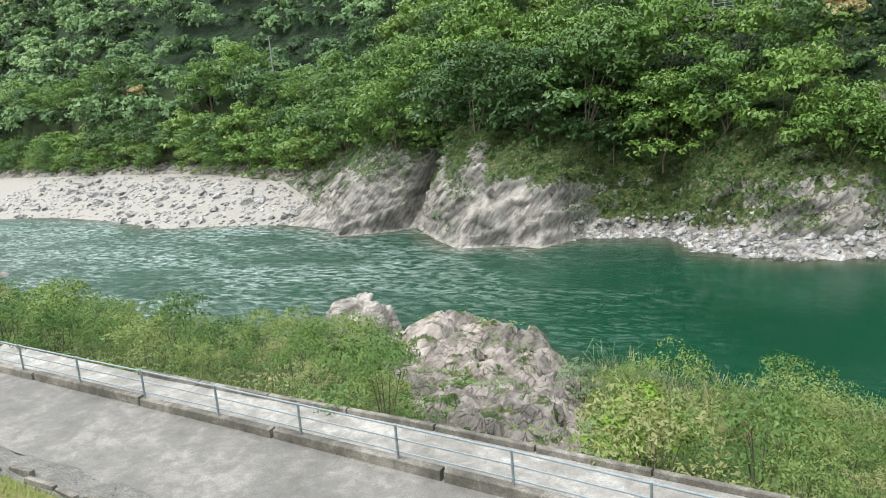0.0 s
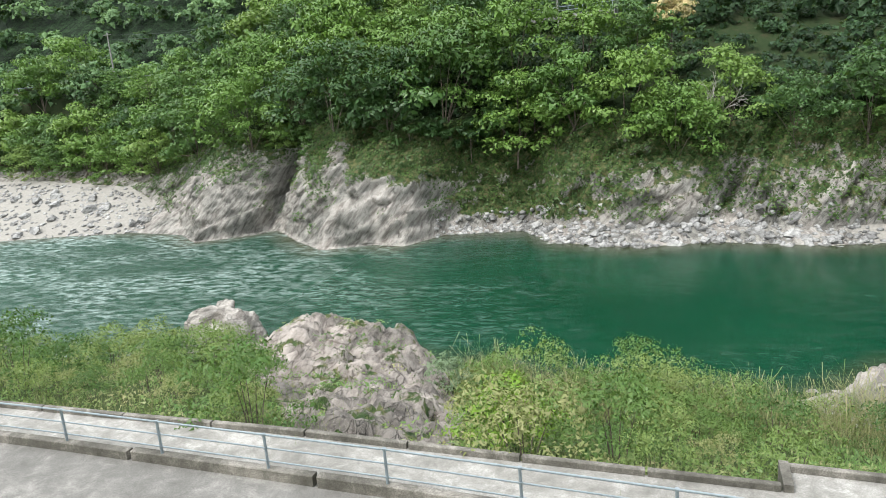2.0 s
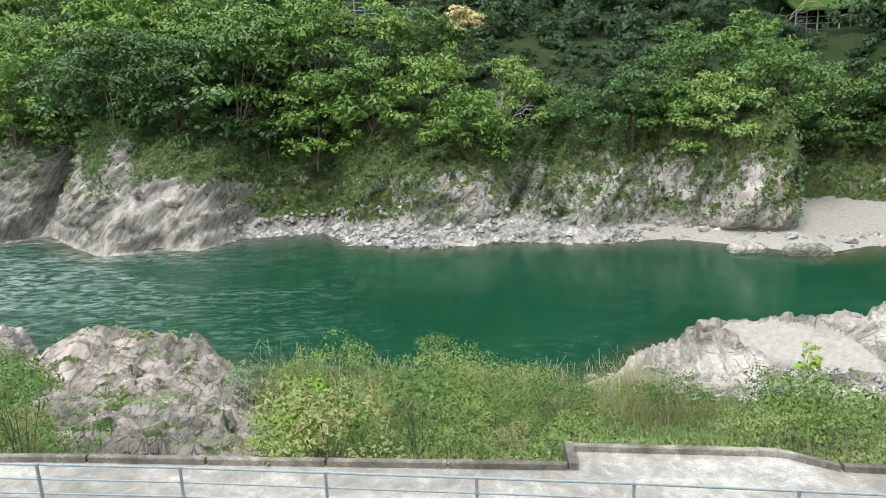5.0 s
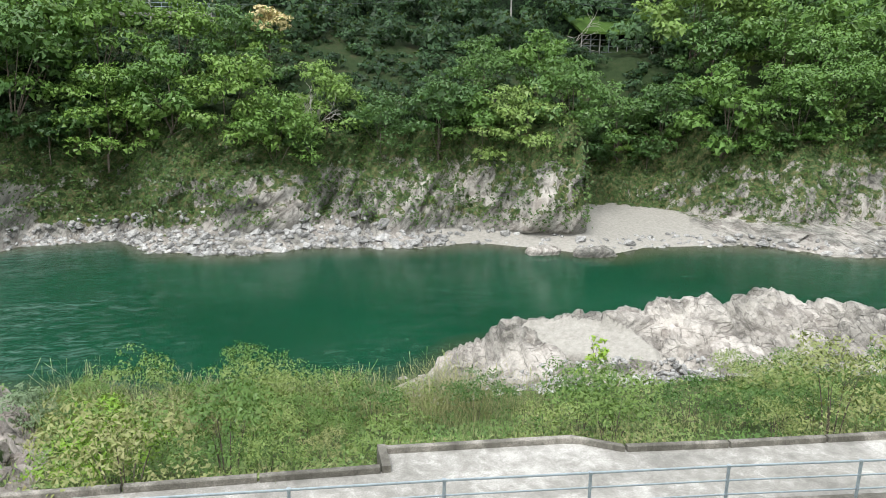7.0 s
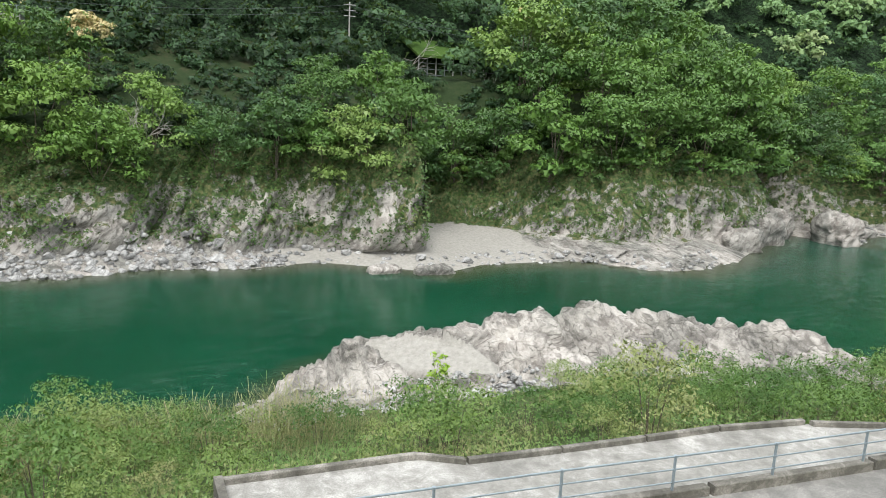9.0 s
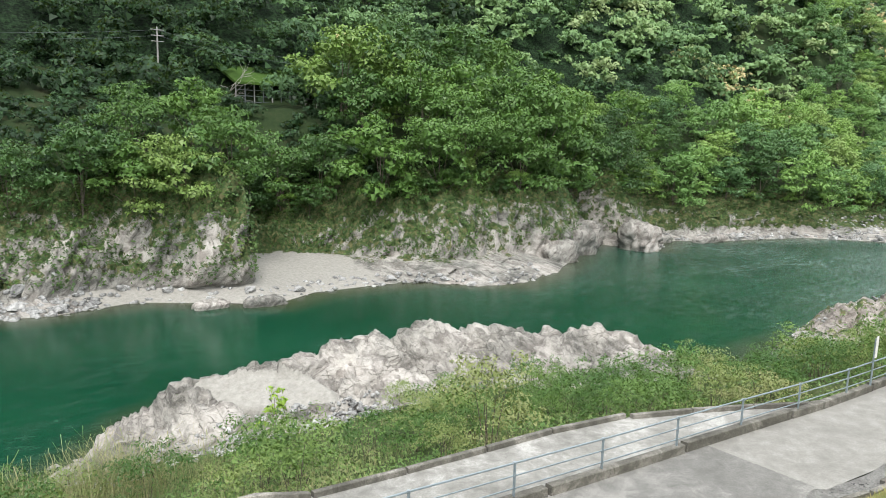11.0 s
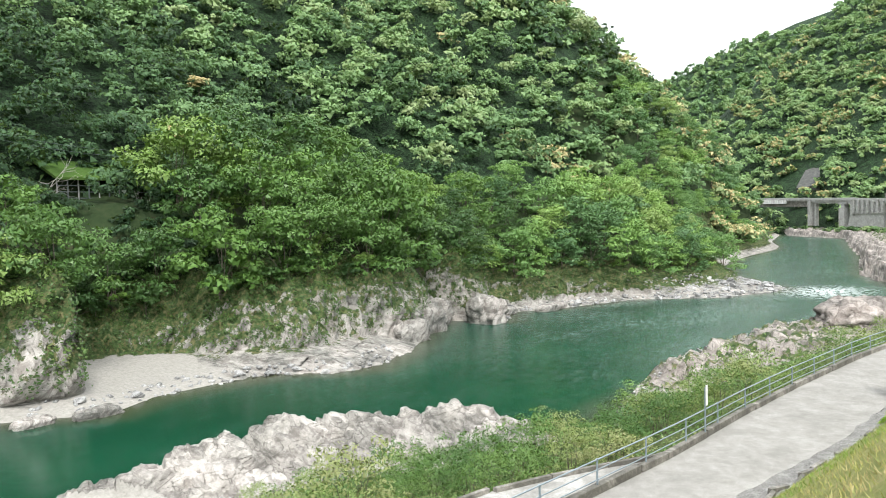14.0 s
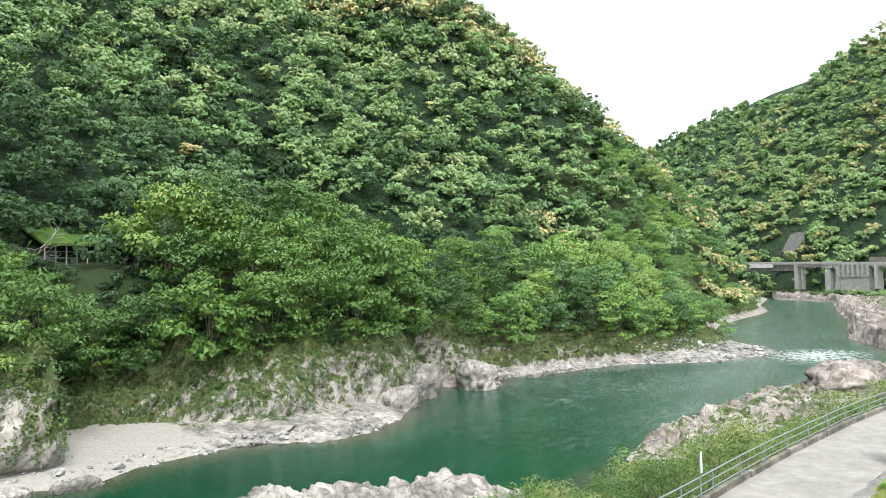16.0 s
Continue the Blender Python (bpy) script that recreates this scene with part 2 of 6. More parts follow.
M_shrub = leaf_material("shrub_leaves", [(0.0, (0.05, 0.125, 0.032)), (0.3, (0.092, 0.185, 0.046)), (0.55, (0.15, 0.245, 0.064)), (0.78, (0.22, 0.295, 0.092)), (1.0, (0.33, 0.32, 0.155))], thin=0.3)
M_reed = leaf_material("reed_blades", [(0.0, (0.10, 0.17, 0.05)), (0.5, (0.21, 0.24, 0.10)), (1.0, (0.36, 0.31, 0.18))], thing=False, gloss=0.6)

M_cliff = rock_material("cliff_rock", (0.165, 0.162, 0.145), (0.275, 0.272, 0.25), (0.42, 0.418, 0.395), moss=1.0, warm=0.3, dip=0.8)
M_rock = rock_material("bank_rock", (0.20, 0.19, 0.17), (0.315, 0.303, 0.277), (0.445, 0.432, 0.402), moss=1.0, warm=0.2, dip=0.25)
M_purple = rock_material("outcrop_rock", (0.155, 0.141, 0.126), (0.27, 0.25, 0.23), (0.43, 0.412, 0.386), moss=1.0, warm=0.4, dip=0.6)
M_boulder = rock_material("boulder_rock", (0.25, 0.25, 0.245), (0.35, 0.352, 0.345), (0.47, 0.47, 0.46))
# floor colour kept near black to carry the shade under the trees
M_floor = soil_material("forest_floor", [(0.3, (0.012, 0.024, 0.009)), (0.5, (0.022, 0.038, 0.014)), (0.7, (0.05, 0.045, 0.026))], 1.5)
M_sand = soil_material("river_sand", [(0.3, (0.30, 0.29, 0.26)), (0.5, (0.40, 0.385, 0.35)), (0.7, (0.48, 0.465, 0.43))], 4.0, 0.25)
M_bank = soil_material("bank_soil", [(0.3, (0.025, 0.04, 0.014)), (0.5, (0.05, 0.075, 0.025)), (0.7, (0.10, 0.105, 0.05))], 2.0)
M_gravel = soil_material("gravel", [(0.35, (0.16, 0.155, 0.145)), (0.5, (0.30, 0.295, 0.28)), (0.62, (0.45, 0.44, 0.42))], 18.0, 1.0)
M_lawn = soil_material("slope_grass", [(0.3, (0.13, 0.17, 0.05)), (0.5, (0.235, 0.245, 0.09)), (0.7, (0.36, 0.30, 0.16))], 5.0, 0.8)


def concrete_material(name, dark, mid, light, stain):
    m, n, l, b = material(name, 0.85, 0.3)
    pos = node_place(n)
    big = node_noise(n, l, 0.5, 5, 0.6, pos, 0.6)
    med = node_noise(n, l, 2.2, 7, 0.7, pos, 0.4)
    fine = node_noise(n, l, 30, 4, 0.7, pos)
    v = node_math(n, l, "ADD", node_math(n, l, "MULTIPLY", big, 0.5), node_math(n, l, "MULTIPLY", med, 0.5))
    col = node_ramp(n, l, v, [(0.36, dark), (0.5, mid), (0.6, light)])
    col = node_mix(n, l, node_ramp(n, l, fine, [(0.4, (0.5, 0.5, 0.5)), (0.6, (0, 0, 0))]), col, stain)
    l.new(col, b.inputs["Base Color"])
    node_bump(n, l, b, fine, 0.35, 0.01)
    return m


M_walk = concrete_material("walkway_concrete", (0.17, 0.166, 0.152), (0.30, 0.294, 0.274), (0.48, 0.472, 0.45), (0.13, 0.127, 0.117))
M_road = concrete_material("road_concrete", (0.14, 0.137, 0.128), (0.20, 0.196, 0.185), (0.30, 0.293, 0.275), (0.09, 0.088, 0.082))
M_ramp = concrete_material("ramp_concrete", (0.20, 0.194, 0.178), (0.265, 0.257, 0.238), (0.335, 0.326, 0.304), (0.165, 0.16, 0.147))
M_curb = concrete_material("kerb_concrete", (0.07, 0.067, 0.057), (0.17, 0.162, 0.142), (0.34, 0.322, 0.29), (0.045, 0.043, 0.037))
M_shot = concrete_material("shotcrete", (0.05, 0.052, 0.048), (0.09, 0.092, 0.086), (0.15, 0.15, 0.142), (0.04, 0.041, 0.038))
M_pale = concrete_material("pale_concrete", (0.30, 0.297, 0.28), (0.44, 0.435, 0.415), (0.58, 0.573, 0.55), (0.20, 0.197, 0.185))
M_conc = concrete_material("viaduct_concrete", (0.17, 0.17, 0.16), (0.27, 0.27, 0.255), (0.40, 0.395, 0.38), (0.12, 0.12, 0.115))


def metal_material(name, col, rough, metal):
    m, n, l, b = material(name, rough, 0.5)
    pos = node_place(n)
    v = node_noise(n, l, 9, 5, 0.6, pos)
    l.new(node_ramp(n, l, v, [(0.3, tuple(c * 0.75 for c in col)), (0.6, col)]), b.inputs["Base Color"])
    b.inputs["Metallic"].default_value = metal
    return m


M_rail = metal_material("galvanised_pipe", (0.30, 0.36, 0.40), 0.45, 0.5)
M_steel = metal_material("dark_steel", (0.10, 0.12, 0.12), 0.6, 0.3)
M_white = metal_material("white_paint", (0.75, 0.75, 0.74), 0.5, 0.0)
M_shedroof = soil_material("mossy_roof", [(0.3, (0.025, 0.055, 0.012)), (0.6, (0.055, 0.105, 0.02))], 2.0)
M_bark, _n, _l, _b = material("bark", 0.9, 0.2)
_l.new(node_ramp(_n, _l, node_noise(_n, _l, 6, 6, 0.7, node_place(_n)), [(0.35, (0.05, 0.04, 0.03)), (0.6, (0.15, 0.13, 0.105))]), _b.inputs["Base Color"])
M_dead, _n, _l, _b = material("bleached_wood", 0.85, 0.2)
_l.new(node_ramp(_n, _l, node_noise(_n, _l, 8, 5, 0.6, node_place(_n)), [(0.3, (0.2, 0.19, 0.17)), (0.65, (0.36, 0.345, 0.315))]), _b.inputs["Base Color"])

# green river water: clear at the edges, deep green in the channel, ripples where it runs fast, glints painted on them
M_water, n, l, b = material("river_water", 0.06, 0.32)
b.inputs["IOR"].default_value = 1.33
pos = node_place(n)
deep = n.new("ShaderNodeAttribute")
deep.attribute_name = "depth"
fast = n.new("ShaderNodeAttribute")
fast.attribute_name = "fast"
foam = n.new("ShaderNodeAttribute")
foam.attribute_name = "foam"
tone = node_ramp(n, l, node_noise(n, l, 0.06, 4, 0.5, pos), [(0.3, (0.0022, 0.034, 0.017)), (0.7, (0.0045, 0.049, 0.025))])
wcol = node_mix(n, l, node_ramp(n, l, deep.outputs["Fac"], [(0.0, (0, 0, 0)), (0.55, (1, 1, 1))]), (0.05, 0.055, 0.03), tone)
stretch = n.new("ShaderNodeMapping")
stretch.inputs["Scale"].default_value = (0.5, 1.0, 1.0)
l.new(pos, stretch.inputs[0])
r1 = node_noise(n, l, 0.9, 5, 0.6, stretch.outputs[0], 0.8)
r2 = node_noise(n, l, 4.0, 4, 0.6, stretch.outputs[0], 0.3)
chop = node_math(n, l, "ADD", r1, node_math(n, l, "MULTIPLY", r2, 0.35))
froth = node_math(n, l, "MULTIPLY", foam.outputs["Fac"], node_ramp(n, l, node_noise(n, l, 1.3, 7, 0.75, stretch.outputs[0], 0.7), [(0.45, (0, 0, 0)), (0.6, (1, 1, 1))]))
streak = n.new("ShaderNodeMapping")
streak.inputs["Scale"].default_value = (0.09, 0.55, 1.0)
streak.inputs["Rotation"].default_value = (0, 0, 0.12)
l.new(pos, streak.inputs[0])
# pale streaks, ripple glints and sky sheen are mixed into the base colour
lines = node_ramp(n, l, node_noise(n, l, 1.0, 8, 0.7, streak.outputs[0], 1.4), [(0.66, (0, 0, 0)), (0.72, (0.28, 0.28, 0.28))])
rip_glint = node_ramp(n, l, node_noise(n, l, 1.3, 9, 0.75, stretch.outputs[0], 0.7), [(0.46, (0, 0, 0)), (0.62, (1, 1, 1))])
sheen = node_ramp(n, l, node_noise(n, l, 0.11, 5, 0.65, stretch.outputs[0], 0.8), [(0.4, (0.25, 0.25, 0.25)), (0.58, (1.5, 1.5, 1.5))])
rip_glint = node_math(n, l, "MULTIPLY", rip_glint, sheen)
wcol = node_mix(n, l, node_math(n, l, "MULTIPLY", rip_glint, node_math(n, l, "MULTIPLY", fast.outputs["Fac"], 0.85)), wcol, (0.38, 0.48, 0.46))
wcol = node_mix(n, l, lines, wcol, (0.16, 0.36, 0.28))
wcol = node_mix(n, l, froth, wcol, (0.75, 0.8, 0.8))
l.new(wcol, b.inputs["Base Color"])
rough = node_math(n, l, "ADD", node_math(n, l, "MULTIPLY", froth, 0.6), node_math(n, l, "ADD", 0.15, node_math(n, l, "MULTIPLY", fast.outputs["Fac"], 0.32)))
l.new(rough, b.inputs["Roughness"])
node_bump(n, l, b, node_math(n, l, "MULTIPLY", chop, fast.outputs["Fac"]), 1.0, 0.5)


# ---- building helpers ----
def mesh_object(name, verts, faces, mat, parent=None, label="", attrs=None, shade=False):
    """One mesh from arrays; faces is an (n, 3) or (n, 4) array."""
    me = bpy.data.meshes.new(name)
    verts, faces = np.asarray(verts, np.float32), np.asarray(faces, np.int32)
    k = faces.shape[1]
    me.vertices.add(len(verts))
    me.vertices.foreach_set("co", verts.ravel())
    me.loops.add(faces.size)
    me.loops.foreach_set("vertex_index", faces.ravel())
    me.polygons.add(len(faces))
    me.polygons.foreach_set("loop_start", np.arange(0, faces.size, k, dtype=np.int32))
    me.polygons.foreach_set("loop_total", np.full(len(faces), k, np.int32))
    for m in mat if isinstance(mat, (list, tuple)) else [mat]:
        me.materials.append(m)
    for key, values in (attrs or {}).items():
        if key == "material_index":
            me.polygons.foreach_set("material_index", np.asarray(values, np.int32))
        elif key == "custom_normal":
            a = me.attributes.new(key, "FLOAT_VECTOR", "POINT")
            a.data.foreach_set("vector", np.asarray(values, np.float32).ravel())
        else:
            a = me.attributes.new(key, "FLOAT", "POINT")
            a.data.foreach_set("value", np.asarray(values, np.float32).ravel())
    if shade:
        me.polygons.foreach_set("use_smooth", np.ones(len(faces), bool))
    me.update(calc_edges=True)
    ob = new(name, me)
    if parent:
        ob.parent = parent
    if label:
        ob["label"] = label
    return ob


def part(name, bm, mat, parent, label=""):
    me = bpy.data.meshes.new(name)
    bm.to_mesh(me)
    bm.free()
    me.materials.append(mat)
    ob = new(name, me)
    ob.parent = parent
    if label:
        ob["label"] = label
    return ob


def grid_faces(rows, cols):
    i = np.arange((rows - 1) * (cols - 1))
    r, c = i // (cols - 1), i % (cols - 1)
    a = r * cols + c
    return np.stack([a, a + 1, a + cols + 1, a + cols], 1)


def prism(bm, pts, axis_vec):
    """A closed prism: a polygon of points pushed along a vector."""
    v = [bm.verts.new(p) for p in pts]
    w = [bm.verts.new(Vector(p) + Vector(axis_vec)) for p in pts]
    k = len(pts)
    bm.faces.new(v[::-1])
    bm.faces.new(w)
    for i in range(k):
        bm.faces.new((v[i], v[(i + 1) % k], w[(i + 1) % k], w[i]))
    bmesh.ops.recalc_face_normals(bm, faces=bm.faces)


def box(bm, x0, x1, y0, y1, z0, z1):
    prism(bm, [(x0, y0, z0), (x1, y0, z0), (x1, y1, z0), (x0, y1, z0)], (0, 0, z1 - z0))


def tube(bm, pts, radii, sides=6):
    """A tapered tube along points."""
    rings = []
    for i, p in enumerate(pts):
        p = Vector(p)
        d = (Vector(pts[min(i + 1, len(pts) - 1)]) - Vector(pts[max(i - 1, 0)])).normalized()
        a = d.orthogonal().normalized()
        c = d.cross(a)
        r = radii[i] if isinstance(radii, (list, tuple)) else radii
        rings.append([bm.verts.new(p + (a * math.cos(t) + c * math.sin(t)) * r) for t in (2 * math.pi * j / sides for j in range(sides))])
    for r0, r1 in zip(rings, rings[1:]):
        for j in range(sides):
            bm.faces.new((r0[j], r0[(j + 1) % sides], r1[(j + 1) % sides], r1[j]))
    bm.faces.new(rings[0][::-1])
    bm.faces.new(rings[-1])


# ---- the plan ----
# the far shore, the near shore, the rail line and the outer wall, as x and y
FAR_X = [-600, -300, -154, -139, -117, -97, -87, -76, -66, -60, -54, -52, -45, -39.5, -34, -30, -27, -18, -14, -5, 2, 12, 19, 26, 30, 36, 42.5, 49, 53, 57.5, 69.5, 82, 90.5, 92, 94, 95.5, 105, 111, 120.5, 132, 134, 142, 157, 165, 190, 215, 242, 275, 320, 345, 400, 492, 700]
FAR_Y = [150, 104, 82, 85, 82, 77, 80, 82, 80, 75, 79, 82, 75, 70.5, 73, 72, 78, 79.5, 73.5, 70.8, 73, 71, 72.5, 68, 64.5, 67.3, 67, 65, 61, 58.5, 63, 70.5, 76, 72.8, 65.7, 66, 71.7, 67.5, 64.6, 61, 57.8, 47.6, 41.5, 42, 60, 72, 78, 82, 85, 90, 108, 128, 190]
NEAR_X = [-600, -200, -120, -80, -50, -38, -30, -27, -22, -13, -8, 0, 6, 10, 20, 28, 36, 41, 43, 45, 49, 56, 61, 66, 70, 78, 86, 90, 100, 113, 125, 140, 155, 170, 190, 206, 254, 282, 348, 434, 480, 560, 700]
NEAR_Y = [80, 52, 44, 39, 37, 35.5, 37, 39.5, 40.5, 37.5, 35.5, 34.5, 36, 40.5, 41.5, 41.5, 38, 33, 27.5, 25.0, 25.8, 27.4, 27.2, 27.0, 26.4, 25.2, 24.8, 23.2, 19.8, 14.8, 13, 14, 16, 20, 28, 34, 42, 47, 62, 79, 118, 150, 200]


def far_shore(x):
    return np.interp(x, FAR_X, FAR_Y)


_sx = np.arange(-600, 700, 2.0)
_sy = np.convolve(np.pad(far_shore(_sx), 10, mode="edge"), np.ones(21) / 21, "valid")


def far_smooth(x):
    return np.interp(x, _sx, _sy)


def near_shore(x):
    return np.interp(x, NEAR_X, NEAR_Y)


RAIL_X = [-90, -60, -24.2, -15.1, -6.2, 2.65, 8.4, 14.1, 19.9, 25.5, 32.3, 37.8, 48, 55, 62, 72, 85, 100]
RAIL_Y = [12.2, 12.5, 12.74, 12.91, 12.84, 12.46, 12.07, 11.57, 11.01, 10.38, 9.98, 9.6, 8.4, 7.2, 5.6, 2.5, -3, -11]
RAIL_Z = [12.4, 11.3, 10.04, 9.73, 9.49, 9.30, 9.20, 9.10, 9.08, 9.10, 9.10, 9.05, 9.05, 9.05, 9.05, 9.05, 9.05, 9.05]


def rail_y(x):
    return np.interp(x, RAIL_X, RAIL_Y)


def road_z(x):
    """Height of the road and the walkway."""
    return np.interp(x, RAIL_X, RAIL_Z) - 1.1


WALL_X = [-90, -60, -20.4, -10.2, 1.80, 1.94, 6.7, 7.77, 10.2, 15.6, 18.8, 22.0, 24.8, 26]
WALL_Y = [14.3, 14.3, 14.52, 14.94, 14.87, 15.72, 15.53, 14.9, 14.7, 14.4, 13.85, 12.55, 10.95, 10.5]


def wall_y(x):
    return np.where(np.asarray(x) > 26, rail_y(x) + 0.15, np.interp(x, WALL_X, WALL_Y))


# ---- far bank: beach, cliff, wooded slope, railway bench, mountain ----
KX = [-300, -150, -110, -86, -76, -65, -50, -36, -29, -20, -11, -2, 7, 14, 24, 31, 34, 39, 45, 52, 60, 68, 75, 92, 97, 115, 135, 145, 160, 172, 200, 240, 262, 300, 600]
BEACH_W = [16, 22, 20, 15, 8, 1, 1, 1, 1, 2, 5, 5, 4, 4, 4, 6, 15, 16, 13, 9, 8, 7, 2, 0.5, 4, 4, 4, 10, 12, 6, 4, 10, 8, 3, 3]
BEACH_H = [5, 6, 6, 5, 2.5, 0.3, 0.3, 0.3, 0.3, 0.6, 1.2, 1.3, 1.1, 1.0, 1.0, 1.2, 1.9, 2.0, 1.9, 1.8, 1.8, 1.6, 0.6, 0.2, 0.6, 0.7, 0.8, 1.6, 1.8, 1.2, 1, 2.5, 2, 1, 1]
TOP_U = [26, 30, 28, 24, 18, 13, 12, 11, 10, 10, 12, 12, 11, 10, 10, 11, 22, 24, 21, 17, 14, 12, 8, 7, 10, 11, 12, 17, 18, 12, 10, 16, 14, 10, 10]
TOP_Z = [9, 9, 8.5, 8, 10, 12.6, 12.5, 13.5, 12, 12.6, 13, 10.8, 10.4, 11.5, 12, 12, 8, 8, 9.5, 11, 12, 12, 11.9, 11.6, 10, 8.3, 7.6, 6, 5.5, 5.5, 5, 6, 6, 6, 6]
BENCH = 40.0


def bench_z(x):
    return np.interp(x, [-300, -20, 10, 30, 60, 100, 150, 250], [25, 25, 23, 20.5, 21, 22, 22, 20])


def crest_z(x):
    return np.interp(x, [-600, -150, -80, -10, 100, 150, 220, 330, 420, 700], [110, 98, 100, 150, 190, 150, 60, 35, 22, 22])


def far_profile(x, u):
    """Height of the far bank, u metres behind the shore line."""
    bw, bh, tu, tz = (np.interp(x, KX, k) for k in (BEACH_W, BEACH_H, TOP_U, TOP_Z))
    bz = np.minimum(bench_z(x), tz + 13)
    z = np.where(u < 0, u * 0.55, 0)
    z = z + bh * np.clip(u / np.maximum(bw, 0.3), 0, 1)
    z = z + (tz - bh) * np.clip((u - bw) / (tu - bw), 0, 1) ** np.interp(x, [62, 70, 92, 98], [0.85, 0.6, 0.6, 0.85])
    z = z + (bz - tz) * np.clip((u - tu) / (BENCH - 5 - tu), 0, 1)
    z = z + 0.85 * np.clip(u - BENCH - 4, 0, None)
    return np.minimum(z, np.maximum(crest_z(x), tz + 3) + 0.05 * u)


def spur(x, y):
    """The steep wooded shoulder that closes the view down the river, with its lower end."""
    d = np.hypot(x - 245, y - 243)
    z = 192 - 1.13 * np.sqrt(d * d + 30 * 30) + 18
    px, py, pz = (316, 321, 327, 326, 328), (150, 126, 110, 95.7, 88), (74, 56, 37, 20, 4)
    for i in range(4):
        dx, dy = px[i + 1] - px[i], py[i + 1] - py[i]
        t = np.clip(((x - px[i]) * dx + (y - py[i]) * dy) / (dx * dx + dy * dy), 0, 1)
        z = np.maximum(z, pz[i] + t * (pz[i + 1] - pz[i]) - 0.85 * np.hypot(x - px[i] - t * dx, y - py[i] - t * dy))
    return z


def far_place(x, u):
    k = smooth(2, 18, u)
    y = far_shore(x) * (1 - k) + far_smooth(x) * k + u
    z = far_profile(x, u)
    return y, np.where(u > 8, np.maximum(z, np.minimum(spur(x, y), z + 1.8 * (u - 8))), z)


cx = np.concatenate([np.arange(-600, -170, 8.0), np.arange(-170, -95, 1.2), np.arange(-95, 100, 0.27), np.arange(100, 260, 0.9), np.arange(260, 460, 4.0), np.arange(460, 701, 12.0)])
ru = np.concatenate([[-30, -15, -8, -4], np.arange(-1.5, 15, 0.27), np.arange(15, 25, 0.7), np.arange(26, 50, 2.0), np.arange(50, 120, 5.0), np.arange(120, 520, 12.0)])
gx, gu = np.meshgrid(cx, ru)
gy, gz = far_place(gx, gu)
bw, bh, tu, tz = (np.interp(gx, KX, k) for k in (BEACH_W, BEACH_H, TOP_U, TOP_Z))
rocky = smooth(0.0, 1.0, (gu - bw + 1) / 2) * (1 - smooth(0, 9, gu - tu))
shelf_rock = np.interp(gx, [42, 46, 66, 70], [0, 1, 1, 0]) * (gu > -2) * (gu < bw + 1)
rocky = np.maximum(rocky, 0.42 * shelf_rock)
dip = np.interp(gx, [-80, -25, -12, 0, 8, 20, 60, 100, 140], [0.62, 0.66, 1.2, 0.45, 1.05, 1.2, 1.3, 1.35, 0.5])
rel = 1.1 * ledges(gx, gy, gz, dip) + 0.3 * facets(gx, gy, gz, dip)
# buttresses and gullies: where, half width, how far proud, height of the lower and upper end
for bx, bwid, proud, z0, z1 in ((-66, 4, 1.0, -2, 8), (-57, 4.5, 1.4, -2, 11), (-52.2, 0.9, -3.0, -1, 9), (-46, 5, 1.6, -2, 14), (-40.5, 1.6, -2.0, 3, 14), (-35, 4.5, 2.2, -3, 9), (-21, 6.5, -2.2, 1, 12), (-7, 4.5, 1.2, 5, 15), (-2, 5.5, 1.6, -1, 7), (4.6, 0.7, -1.8, 0, 7), (14, 3, 0.8, 0, 8), (21, 2.2, 1.2, 0, 10), (27.5, 4.6, 2.6, -1, 14), (34.5, 1.8, -3.0, 1, 16), (43, 4, -1.0, 1, 12), (58, 3.5, 1.5, 1, 9), (63.5, 1.4, -1.2, 1, 10), (70, 3.5, 1.4, -1, 9), (78, 4, 1.6, -2, 8), (87, 2.5, -1.5, -1, 10)):
    gy = gy - rocky * proud * np.exp(-np.abs((gx - bx - 0.35 * (gz - 5)) / bwid) ** 3) * smooth(z0 - 1.5, z0 + 1.5, gz) * (1 - smooth(z1 - 2, z1 + 2, gz))
swell = fbm(gx * 0.11, gy * 0.11, gz * 0.06, 3)
gy2 = gy - rocky * (rel * 0.95 + swell * 1.3)
gz2 = gz + rocky * (rel * 0.2 + swell * 0.3) + (1 - rocky) * fbm(gx * 0.2, gy * 0.2, gz * 0 + 3, 3) * np.where(gu > tu, 0.6, 0.12 * np.clip(gu, 0, 1))
slab = np.interp(gx, [-78, -66, -30, -24], [0, 1, 1, 0])
wild = np.interp(gx, [-30, -25, -15, -8, -2, 28, 33, 40, 44, 55, 68, 80, 95, 110, 200], [0, 0.42, 0.42, 0.22, 0.12, 0.17, 0.35, 0.42, 0.28, 0.17, 0.15, 0.15, 0.2, 0.3, 0.4])
green = -0.04 + wild * 0.8 - 0.12 * slab + 0.40 * smooth(0.3, 1.0, (gu - bw) / np.maximum(tu - bw, 1)) - 0.5 * (1 - smooth(0.5, 2.2, gz))
sand = (1 - smooth(-0.6, 0.5, gu - bw)) * np.interp(gx, [-80, -74, 12, 16, 43, 48, 236, 240, 262, 268], [1, 0, 0, 1, 1, 0, 0, 1, 1, 0])
# dark floor begins at the rim, in place of shade below the crowns
flat_col = np.where(gu > tu + 0.4, 1, 0)
shelf = np.interp(gx, [-47, -44, -30, -26], [0, 1, 1, 0]) * (1 - np.exp(-(((gx + 41) / 2.2) ** 2))) * smooth(0.42, 0.6, gu / tu)
green = green + 0.34 * shelf
fc = grid_faces(len(ru), len(cx))
